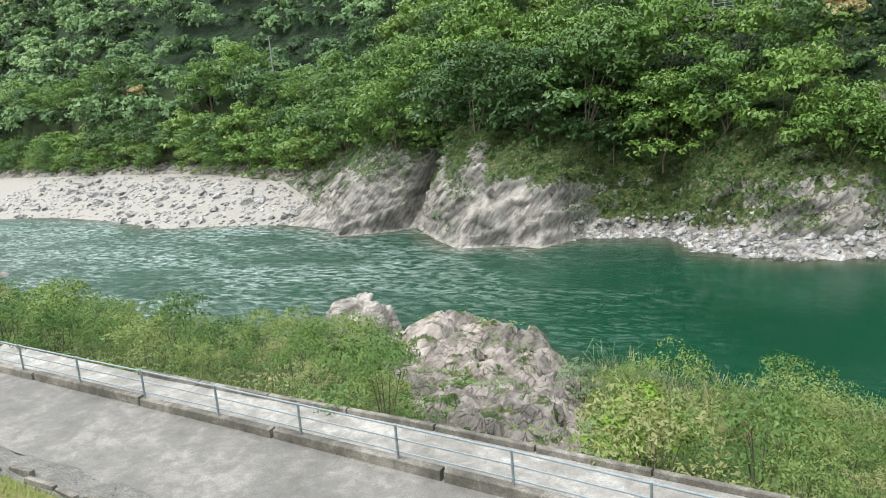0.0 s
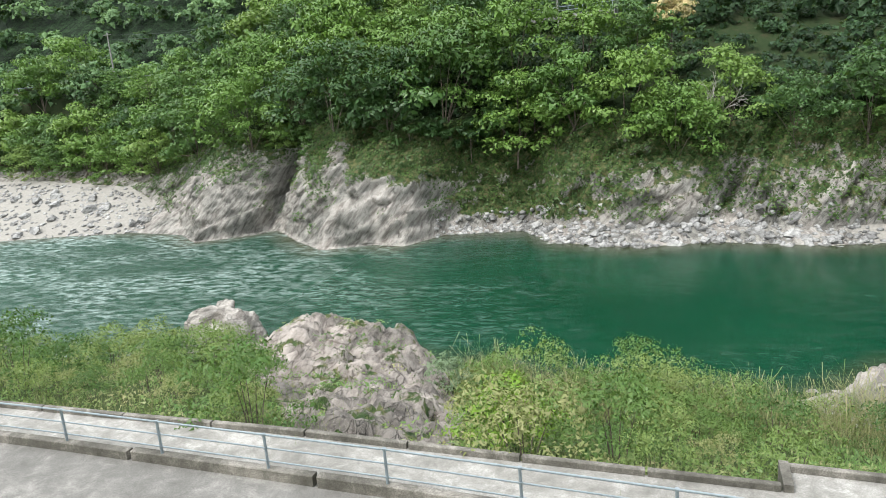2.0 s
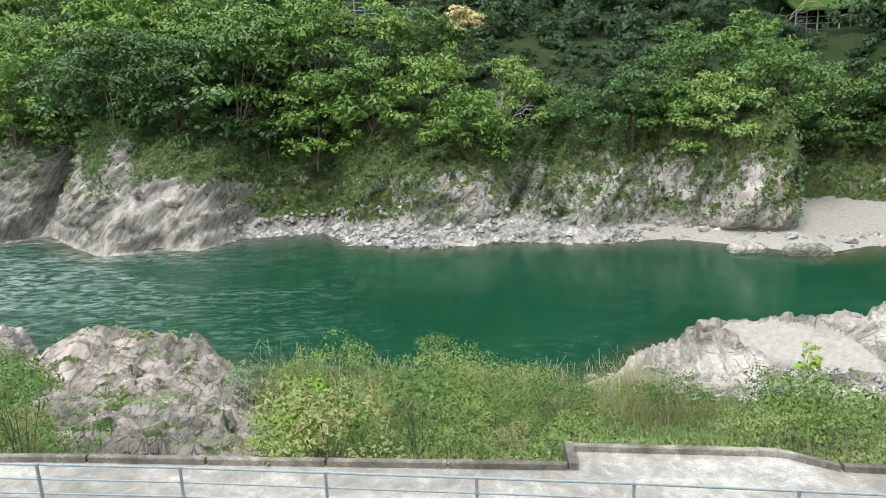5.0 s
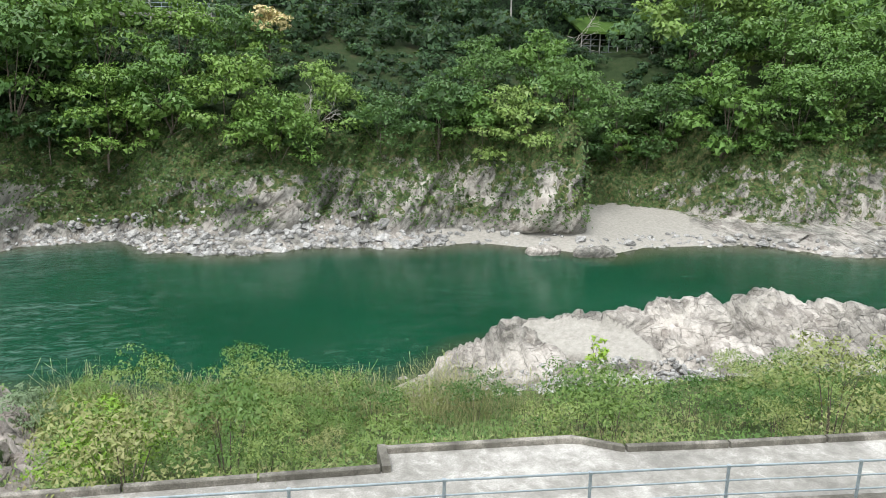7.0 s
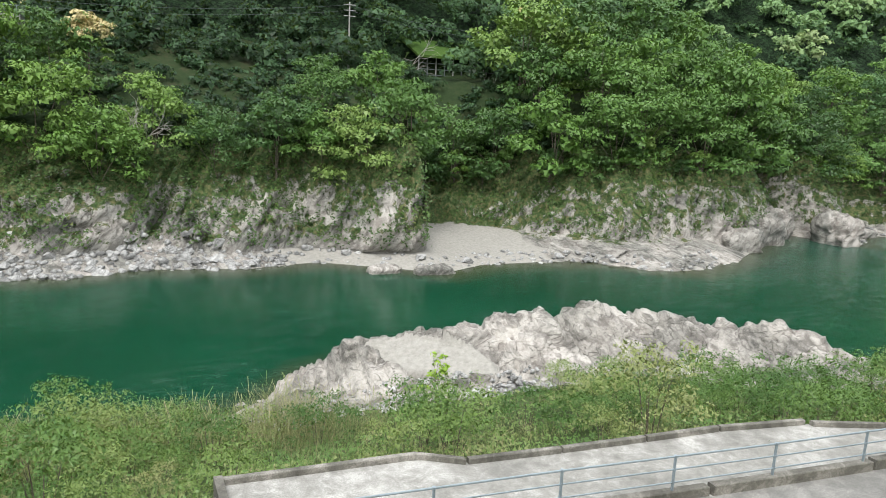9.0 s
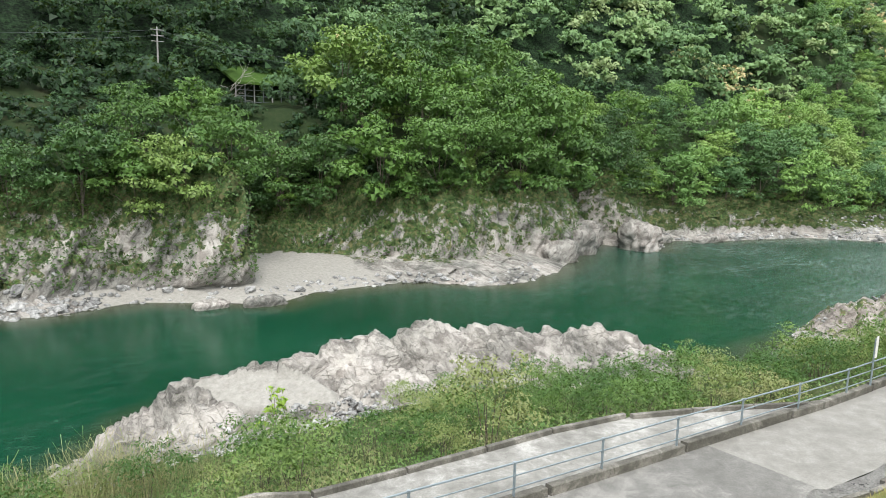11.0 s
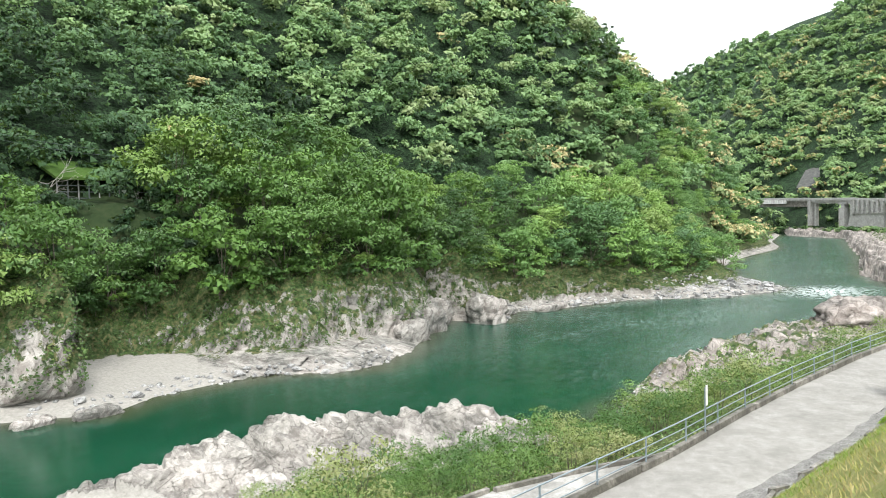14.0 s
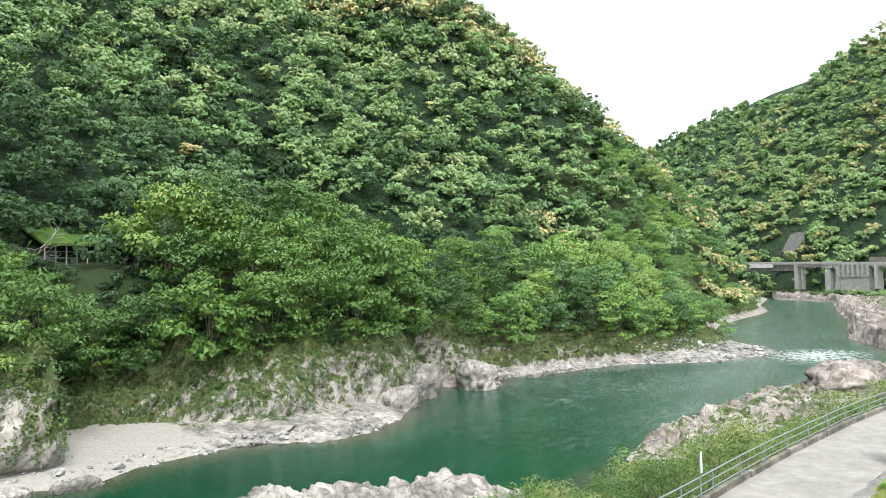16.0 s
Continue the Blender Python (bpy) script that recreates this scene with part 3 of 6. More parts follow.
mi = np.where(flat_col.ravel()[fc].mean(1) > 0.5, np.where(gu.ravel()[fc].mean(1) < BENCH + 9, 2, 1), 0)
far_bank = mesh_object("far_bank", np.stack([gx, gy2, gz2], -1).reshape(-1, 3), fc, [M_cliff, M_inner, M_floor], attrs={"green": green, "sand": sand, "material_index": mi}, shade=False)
BANK = (gx, gu, gy2, gz2, green, bw, tu)
tagged(far_bank, "grey schist cliffs, sand and wooded slope of the far bank", "riverbank", kind="structure")

# ---- mountains down the valley ----
def hill(name, y0, y1, step, base, crest, slope, reach, label, seed):
    ys = np.arange(y0, y1, step)
    us = np.concatenate([np.arange(-40, 0, 10.0), np.arange(0, reach, 14.0)])
    yy, uu = np.meshgrid(ys, us)
    xx = base(yy) + uu
    zz = hill_z(yy, uu, crest, slope)
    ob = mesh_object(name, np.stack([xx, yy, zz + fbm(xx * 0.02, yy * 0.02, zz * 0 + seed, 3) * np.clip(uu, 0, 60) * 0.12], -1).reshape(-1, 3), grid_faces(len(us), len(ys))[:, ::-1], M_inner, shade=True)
    return tagged(ob, label, "mountain", kind="structure")


def hill_z(y, u, crest, slope):
    z = np.where(u < 0, 3 + 0.2 * u, 3 + slope * u)
    c = crest(y)
    return np.where(z > c, c - 0.25 * (z - c), z)


def hill_base(y):
    return np.interp(y, [-300, -60, 40, 110, 180, 300, 500], [440, 430, 458, 508, 550, 605, 660])


def hill_crest(y):
    return np.interp(y, [-300, 20, 100, 140, 180, 220, 260, 400], [236, 244, 262, 246, 204, 142, 94, 76])


def ridge_base(y):
    return 800 + 0 * y


def ridge_crest(y):
    return np.interp(y, [-200, 200, 260, 330, 400, 480, 560], [395, 395, 360, 330, 300, 235, 185])


hill("mountain_near", -300, 420, 14, hill_base, hill_crest, 0.72, 560, "steep wooded mountain beyond the viaduct", 3)
hill("mountain_far", -200, 800, 25, ridge_base, ridge_crest, 0.6, 800, "distant wooded ridge under a white sky", 8)

# ---- near bank, from the water up to the wall ----
OUT_X, OUT_Y = [-8, -10.5, -13, -16.5, -19.5], [16.5, 21, 26, 31, 36.5]
ISLE_X, ISLE_Y = [9, 17, 24, 30, 34, 38.5, 41.2], [38.8, 38, 38, 37.2, 34, 30.5, 27.5]


def ridge_mask(x, y, px, py, widths):
    """1 on a polyline, falling to 0 at its width."""
    best = np.zeros(np.shape(x))
    for i in range(len(px) - 1):
        dx, dy = px[i + 1] - px[i], py[i + 1] - py[i]
        t = np.clip(((x - px[i]) * dx + (y - py[i]) * dy) / (dx * dx + dy * dy), 0, 1)
        d = np.hypot(x - px[i] - t * dx, y - py[i] - t * dy)
        w = widths[i] + t * (widths[i + 1] - widths[i])
        best = np.maximum(best, 1 - d / w)
    return np.clip(best, 0, 1)


def near_z(x, y):
    ys, yw = near_shore(x), wall_y(x)
    w = (y - yw) / np.maximum(ys - yw, 1)
    top = road_z(x) - 0.35
    z = top * (1 - np.clip(w, 0, 1)) ** np.interp(x, [-40, 0, 12, 45, 60, 90, 140, 200, 260], [1.05, 1.05, 1.5, 1.4, 1.0, 0.7, 1.2, 2.2, 3.5]) + 0.7 * smooth(0.5, 0.9, w) - 2.2 * smooth(0.96, 1.03, w)
    return z


def isle_side(x, y):
    """Distance from the crest of the rock island: positive on the side of the bank, negative towards the river."""
    best, side = np.full(np.shape(x), 99.0), np.zeros(np.shape(x))
    for i in range(len(ISLE_X) - 1):
        dx, dy = ISLE_X[i + 1] - ISLE_X[i], ISLE_Y[i + 1] - ISLE_Y[i]
        t = np.clip(((x - ISLE_X[i]) * dx + (y - ISLE_Y[i]) * dy) / (dx * dx + dy * dy), 0, 1)
        ex, ey = x - ISLE_X[i] - t * dx, y - ISLE_Y[i] - t * dy
        d = np.hypot(ex, ey)
        near = d < best
        side = np.where(near, np.sign(dy * ex - dx * ey), side)
        best = np.where(near, d, best)
    return best * side


def rock_mask(x, y):
    a = ridge_mask(x, y, OUT_X, OUT_Y, [2.0, 3.4, 4.4, 5.6, 7.2])
    q = isle_side(x, y)
    b = np.where(q > 0, np.clip((6.6 - q) / 3, 0, 1), np.clip((3.4 + q) / 3.4, 0, 1))
    c = np.clip((x - 50) / 6, 0, 1) * np.clip((y - np.interp(x, [50, 58, 75, 100, 130, 200], [22, 19, 12, 4, 0, 8])) / 5, 0, 1)
    return a, b, c


def slab_mask(x, y):
    """The smooth pale slab on the bank side of the rock island."""
    u, v = (x - 16.4) * 0.77 - (y - 36.5) * 0.64, (x - 16.4) * 0.64 + (y - 36.5) * 0.77
    return smooth(1.0, 0.8, np.hypot(u / 4.4, v / 1.8))


def pool_mask(x, y):
    u, v = (x - 15.8) * 0.77 - (y - 34.6) * 0.64, (x - 15.8) * 0.64 + (y - 34.6) * 0.77
    return smooth(1.0, 0.75, np.hypot(u / 3.4, v / 0.8))


def near_ground(x, y):
    a, b, c = rock_mask(x, y)
    z = near_z(x, y)
    z = z + smooth(0.0, 0.6, a) * np.interp(y, [15, 24, 31, 37], [0.0, 0.3, 0.8, 2.2])
    hb = np.interp(x, [8, 10.8, 11.5, 12.4, 14, 15.4, 16.8, 19, 20.7, 21.4, 23.2, 24.9, 25.8, 26.2, 26.9, 29, 30.4, 31, 31.8, 34, 36.7, 38.3, 39.4, 40.1, 40.5], [0.4, 1.9, 2.7, 3.2, 3.5, 3.3, 3.7, 3.3, 3.0, 3.5, 4.3, 4.1, 3.6, 2.9, 3.9, 4.3, 3.9, 3.5, 3.9, 3.9, 3.7, 4.1, 4.2, 3.8, 0.2])
    q = isle_side(x, y)
    fall = np.where(q > 0, 1 - 0.55 * np.clip(q / 6, 0, 1), 1.0)
    z = np.maximum(z, (hb + 2.5) * fall * np.clip(b * 1.5, 0, 1) - 2.5 * fall)
    hc = np.interp(x, [50, 56, 62, 70, 98, 112, 130, 165, 190, 205, 245, 262, 300, 350, 430, 480, 700], [0.3, 1.0, 2.4, 2.9, 3.0, 3.6, 3.0, 2.4, 3, 3.8, 4.0, 4, 2, 2.2, 3, 3, 3])
    return np.where(c < 0.02, z, np.maximum(z, c * (hc * smooth(-0.5, 1.4, near_shore(x) - y) + 0.9 * smooth(-0.6, 0.6, near_shore(x) - y)) - 1.5 * (1 - smooth(-0.8, 0.2, near_shore(x) - y))))


nx = np.concatenate([np.arange(-600, -100, 20.0), np.arange(-100, -40, 1.2), np.arange(-40, -23, 0.4), np.arange(-23, -6, 0.16), np.arange(-6, 8, 0.3), np.arange(8, 42, 0.14), np.arange(42, 140, 0.5), np.arange(140, 290, 1.2), np.arange(290, 520, 3.0), np.arange(520, 701, 15.0)])
nw = np.concatenate([np.linspace(0, 0.5, 40)[:-1], np.linspace(0.5, 1.02, 80), np.linspace(1.04, 1.25, 6)])
gx, gw = np.meshgrid(nx, nw)
gy = wall_y(gx) + gw * (near_shore(gx) - wall_y(gx) + 1.0)
a, b_, c = rock_mask(gx, gy)
rocky = np.clip(np.maximum.reduce([smooth(0, 0.25, a), smooth(0, 0.2, b_), c]), 0, 1)
gz = near_ground(gx, gy)
rel = facets(gx, gy, gz, np.where(a > 0, 0.9, 0.25), np.where(gx > 140, 2.6, 1.15))
tier = np.where(gx > 140, 2.0, 0.5)
lay = (gz + 0.16 * gx - 0.3 * gy + 0.4 * fbm(gx * 0.2, gy * 0.2, gz * 0, 3)) / tier
step_ = (np.floor(lay) + smooth(0.65, 0.95, lay - np.floor(lay)) - lay) * tier
gz = gz + rocky * (rel * np.where(gx > 140, 1.6, np.where(a > 0, 0.8, np.where(c > 0, 0.8, 0.6))) + step_ * np.where(a > 0, 0.5, 1.0) + 0.1) * smooth(0, 0.06, gw) + (1 - rocky) * fbm(gx * 0.5, gy * 0.5, gz * 0, 3) * 0.15 * smooth(0, 0.06, gw)
gz = np.where((gx > 145) & (gy > near_shore(gx) + 1.2), np.minimum(gz, -1.5), gz)
sl, pl = slab_mask(gx, gy), pool_mask(gx, gy)
flat_z = 1.5 + 0.42 * ((gx - 15.8) * 0.64 + (gy - 34.6) * 0.77) + 0.03 * fbm(gx * 2, gy * 2, gz * 0, 2)
gz = gz * (1 - sl) + flat_z * sl
gz = gz * (1 - pl) + 0.55 * pl
gx2 = gx + (1 - sl) * rocky * fbm(gx * 0.8, gy * 0.8, gz * 0.8, 3) * 0.2
green = -0.16 + 0.08 * smooth(0, 0.5, a) - 0.12 * smooth(0, 0.5, b_) + 0.15 * c * (gx < 150) + np.where(gx > 150, 0.3 * smooth(3, 12, near_shore(gx) - gy), 0)
fc = grid_faces(len(nw), len(nx))
fm = lambda v: v.ravel()[fc].mean(1)
mi = np.where(fm(rocky) < 0.4, 1, np.where((fm(a) > 0) | (fm(gx) > 58), 2, 0))
near_bank = mesh_object("near_bank", np.stack([gx2, gy, gz], -1).reshape(-1, 3), fc, [M_rock, M_bank, M_purple], attrs={"green": green - 0.4 * sl, "sand": np.where(sl > 0.35, 1.6, 0.0), "material_index": mi})
tagged(near_bank, "rocky and overgrown bank falling from the walkway to the river", "riverbank", kind="structure")

# ---- water ----
wx = np.concatenate([np.arange(-600, -120, 12.0), np.arange(-120, 260, 1.6), np.arange(260, 721, 10.0)])
wv = np.linspace(-0.5, 1.5, 90)
gx, gv = np.meshgrid(wx, wv)
gy = near_shore(gx) + gv * (far_shore(gx) - near_shore(gx))
edge = np.minimum(far_shore(gx) - gy, gy - near_shore(gx))
depth = np.clip(edge / 9, 0, 1)
# also weights the painted sky sheen, strongest upstream
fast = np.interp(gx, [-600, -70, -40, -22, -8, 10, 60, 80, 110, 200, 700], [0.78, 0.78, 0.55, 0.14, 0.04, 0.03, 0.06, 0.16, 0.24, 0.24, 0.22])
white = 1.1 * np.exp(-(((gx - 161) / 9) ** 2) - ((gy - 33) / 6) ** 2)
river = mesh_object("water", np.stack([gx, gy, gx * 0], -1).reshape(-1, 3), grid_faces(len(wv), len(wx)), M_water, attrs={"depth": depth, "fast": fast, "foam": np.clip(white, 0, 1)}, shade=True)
tagged(river, "deep green river, rippled upstream and smooth in the pool", "river", kind="structure")

bm = bmesh.new()
bmesh.ops.create_circle(bm, cap_ends=True, segments=40, radius=1.0)
for v in bm.verts:
    v.co = Vector((15.8 + 0.77 * 3.6 * v.co.x + 0.64 * v.co.y, 34.6 - 0.64 * 3.6 * v.co.x + 0.77 * v.co.y, 1.05))
M_pool, n, l, b = material("still_pool", 0.05, 0.4)
l.new(node_ramp(n, l, node_noise(n, l, 1.5, 5, 0.6, node_place(n)), [(0.35, (0.03, 0.03, 0.014)), (0.65, (0.07, 0.06, 0.03))]), b.inputs["Base Color"])
tagged(part("rock_pool", bm, M_pool, None), "small dark brown pool below a smooth slab", "pool", kind="structure")

# ---- ground below everything, to the horizon ----
bm = bmesh.new()
box(bm, -3000, 3000, -3000, 3000, -14, -12)
base = part("ground", bm, M_floor, None)
tagged(base, "dark soil plain under the valley", "ground", kind="structure")

# ---- road, walkway, kerbs, slope under the viewpoint ----
def road_edge(x):
    return np.interp(x, [-90, -60, -20, -14, 0, 18.3, 22.4, 27.1, 29.6, 38.4, 55, 70, 100], [8.6, 9.0, 9.4, 9.35, 8.8, 7.7, 7.2, 6.5, 5.9, 5.2, 2.6, -2, -16])


def strip(name, xs, ya, yb, za, zb, mat, count=2, bumps=0.0, shade=False):
    xs = np.asarray(xs, float)
    k = np.linspace(0, 1, count)[:, None]
    y = ya * (1 - k) + yb * k
    z = za * (1 - k) + zb * k
    x = np.broadcast_to(xs, y.shape)
    if bumps:
        z = z + bumps * fbm(x * 1.3, y * 1.3, z * 0, 4)
    return mesh_object(name, np.stack([x, y, z], -1).reshape(-1, 3), grid_faces(count, len(xs)), mat, shade=shade)


xs = np.unique(np.concatenate([np.arange(-90, 100.1, 1.0), [1.80, 1.94]]))
xw = xs[xs <= 26]
xa, xb = xs[xs <= 19], xs[xs >= 19]
tagged(strip("road", xa, road_edge(xa), rail_y(xa) - 0.1, road_z(xa), road_z(xa), M_road, 3), "worn grey concrete service road", "road", kind="structure")
tagged(strip("road_ramp", xb, road_edge(xb), rail_y(xb) - 0.1, road_z(xb), road_z(xb), M_ramp, 3), "paler smooth concrete stretch of the service road", "road", kind="structure")
tagged(strip("pavement", xw, rail_y(xw) - 0.1, wall_y(xw), road_z(xw) - 0.02, road_z(xw) - 0.02, M_walk, 3), "bleached and stained concrete walkway", "walkway", kind="structure")
xg = np.arange(-90, 100.1, 0.4)
tagged(strip("gravel_strip", xg, road_edge(xg) - 1.0, road_edge(xg) + 0.35 * (vnoise(xg * 0.9, xg * 0, xg * 0) - 0.3), road_z(xg) + 0.10, road_z(xg) + 0.006, M_gravel, 6, 0.05), "loose grey gravel along the road", "gravel", kind="structure")


foot = road_edge(xg) - 0.95
tagged(strip("grass_slope", xg, np.minimum(foot - 7.5, 0.6), foot, road_z(xg) * 0 + 15.3, road_z(xg) + 0.12, M_lawn, 26, 0.12), "dry and green grass slope below the viewpoint", "slope", kind="structure")
xt = np.arange(-90, 100.1, 5.0)
foot = road_edge(xt) - 0.95
tagged(strip("terrace", xt, xt * 0 - 60, np.minimum(foot - 7.5, 0.6), xt * 0 + 15.3, xt * 0 + 15.3, M_lawn, 3), "level grass terrace behind the slope", "terrace", kind="structure")


def kerb_piece(name, x0, x1, yf, zf, width, h, sink, parent, mat):
    """One cast kerb block that follows the line yf between x0 and x1, with bevelled top edges."""
    bm = bmesh.new()
    ends = []
    steps = max(2, int((x1 - x0) / 1.3) + 1)
    for x in np.linspace(x0, x1, steps):
        y, z = float(yf(x)), float(zf(x))
        prof = [(-width / 2, -sink), (width / 2, -sink), (width / 2, h - 0.02), (width / 2 - 0.02, h), (-width / 2 + 0.02, h), (-width / 2, h - 0.02)]
        ends.append([bm.verts.new((x, y + a, z + c)) for a, c in prof])
    for a, c in zip(ends, ends[1:]):
        for i in range(6):
            bm.faces.new((a[i], a[(i + 1) % 6], c[(i + 1) % 6], c[i]))
    bm.faces.new(ends[0])
    bm.faces.new(ends[-1][::-1])
    bmesh.ops.recalc_face_normals(bm, faces=bm.faces)
    return part(name, bm, mat, parent)


kerb = tagged(new("kerb"), "weathered concrete kerb blocks carrying the railing", "kerb", kind="structure")
for k in range(-8, 16):
    x0 = -18.4 + 5.2 * k
    dz = 0.012 * ((k * 7) % 5 - 2)
    kerb_piece("kerb_block", x0 + 0.05, x0 + 5.13, lambda x: rail_y(x) + 0.02 * (k % 2), lambda x: road_z(x) + dz, 0.24, 0.26, 0.3, kerb, M_curb)
parapet = tagged(new("parapet"), "low weathered concrete edge wall of the walkway", "wall", kind="structure")
cuts = [-20.7, -17.9, -15.1, -12.25, -9.45, -6.6, -3.77, -0.95, 1.78]
for x0, x1 in zip(cuts, cuts[1:]):
    kerb_piece("wall_block", x0 + 0.03, x1 - 0.03, lambda x: wall_y(x), lambda x: road_z(x), 0.16, 0.14, 1.2, parapet, M_curb)
bm = bmesh.new()
box(bm, 1.80, 2.0, 14.80, 15.82, 6.5, 8.37)
part("wall_block", bm, M_curb, parapet)
for x0, x1 in [(2.0, 4.4), (4.4, 6.7), (6.7, 7.79), (7.87, 10.5), (10.56, 13.2), (13.26, 15.75), (15.81, 18.7)]:
    kerb_piece("wall_block", x0, x1, lambda x: wall_y(x), lambda x: road_z(x), 0.16, 0.14, 1.2, parapet, M_curb)
for x0, x1 in [(18.85, 20.9), (20.95, 23.0), (23.05, 24.9), (24.95, 25.9)]:
    kerb_piece("wall_block", x0, x1, lambda x: wall_y(x) - 0.15, lambda x: road_z(x), 0.16, 0.14, 1.2, parapet, M_curb)

# railing: posts every three metres and three pipes
railing = tagged(new("railing"), "blue-grey galvanised pipe railing on the kerb", "railing")
ax = np.arange(-60, 75, 0.05)
run = np.concatenate([[0], np.cumsum(np.hypot(np.diff(ax), np.diff(rail_y(ax))))])
zero = np.interp(-0.26, ax, run)
post_x = [float(np.interp(zero + 3.0 * k, run, ax)) for k in range(-15, 23)]
post_bm = bmesh.new()
tube(post_bm, [(0, 0, 0), (0, 0, 0.88)], 0.034, 8)
tube(post_bm, [(0, 0, 0.86), (0, 0, 0.91)], 0.048, 8)
for h in (0.22, 0.55):
    tube(post_bm, [(0, 0, h - 0.03), (0, 0, h + 0.03)], 0.044, 8)
post_me = bpy.data.meshes.new("post")
post_bm.to_mesh(post_me)
post_bm.free()
post_me.materials.append(M_rail)
for x in post_x:
    ob = new("post", post_me)
    ob.parent = railing
    ob.location = (x, float(rail_y(x)), float(road_z(x)) + 0.22)
for x0, x1 in zip(post_x, post_x[1:]):
    for h, r in ((0.22, 0.02), (0.55, 0.02), (0.88, 0.026)):
        bm = bmesh.new()
        tube(bm, [(x, float(rail_y(x)), float(road_z(x)) + 0.22 + h) for x in (x0, x1)], r, 8)
        part("pipe", bm, M_rail, railing)

marker = tagged(new("marker_post"), "tall narrow white marker board leaning at the railing", "sign")
bm = bmesh.new()
tube(bm, [(28.2, 10.14, 7.7), (28.3, 10.16, 10.0)], 0.035, 8)
part("pole", bm, M_rail, marker)
bm = bmesh.new()
box(bm, 28.22, 28.38, 10.09, 10.12, 9.3, 10.1)
bmesh.ops.bevel(bm, geom=bm.edges[:], offset=0.008, segments=1)
part("board", bm, M_white, marker, "blank white board")


# ---- leaves, trees, shrubs ----
def leaves(r, centers, normals, size, aspect=0.6, droop=0.25):
    """Pointed leaf sprays at points, facing along normals. Returns vertices and triangles."""
    k = len(centers)
    t = r.normal(size=(k, 3))
    nrm = normals / (np.linalg.norm(normals, axis=1, keepdims=True) + 1e-9)
    t -= nrm * (t * nrm).sum(1, keepdims=True)
    t /= np.linalg.norm(t, axis=1, keepdims=True) + 1e-9
    s = np.cross(nrm, t)
    size = (np.asarray(size) * r.uniform(0.6, 1.35, k))[:, None]
    skew = r.uniform(-0.5, 0.5, k)[:, None]
    v = np.stack([centers + t * size * 1.1 - nrm * size * droop, centers - t * size * 0.6 - s * size * aspect * (1 + skew), centers - t * size * 0.5 + s * size * aspect * (1 - skew) - nrm * size * droop * 0.5], 1)
    return v.reshape(-1, 3), np.arange(3 * k).reshape(k, 3)[:, ::-1]


def puffed(d, up=0.35):
    """The rounded shading of a leaf spray: three equal normals for every leaf, out of its puff and a little upwards."""
    q = d + np.array([0, 0, up])
    return np.repeat(q / np.linalg.norm(q, axis=1, keepdims=True), 3, 0)


def crown_points(r, radius, height, lobes, count, base, flat=0.62, fine=1.0):
    """Points and normals over the puffs of an uneven crown; each puff carries smaller puffs. Also the puffs' centres and radii."""
    ang, rad = np.arange(lobes) * 2.4 + r.uniform(-0.5, 0.5, lobes), np.sqrt((np.arange(lobes) + 0.4) / lobes) * radius * 0.78 * r.uniform(0.8, 1.1, lobes)
    lz = base + height * np.clip(0.86 - 0.5 * (rad / radius) ** 2 - r.uniform(0, 0.75, lobes) * (0.2 + rad / radius), 0.0, 1)
    lc = np.stack([rad * np.cos(ang), rad * np.sin(ang), lz], 1)
    lr = radius * r.uniform(0.2, 0.36, lobes) * fine
    subs = 10
    sd = r.normal(size=(lobes, subs, 3))
    sd[..., 2] = np.abs(sd[..., 2]) * 0.8 - 0.25 * r.random((lobes, subs))
    sd /= np.linalg.norm(sd, axis=2, keepdims=True)
    sc = (lc[:, None] + sd * (lr * 0.78)[:, None, None] * np.array([1, 1, flat])).reshape(-1, 3)
    sr = (lr[:, None] * r.uniform(0.28, 0.52, (lobes, subs))).ravel()
    which = r.choice(lobes * subs, count, p=sr**2 / (sr**2).sum())
    d = r.normal(size=(count, 3))
    d[:, 2] = np.abs(d[:, 2]) * 0.95 - 0.3 * r.random(count)
    d /= np.linalg.norm(d, axis=1, keepdims=True)
    p = sc[which] + d * (sr[which] * (1 - 0.45 * r.random(count) ** 2))[:, None] * np.array([1, 1, flat])
    nr = d + np.array([0, 0, 0.35]) + r.normal(size=(count, 3)) * 0.3
    wide = sd.reshape(-1, 3)[which] * 0.6 + d
    return p, nr, lc, lr, wide


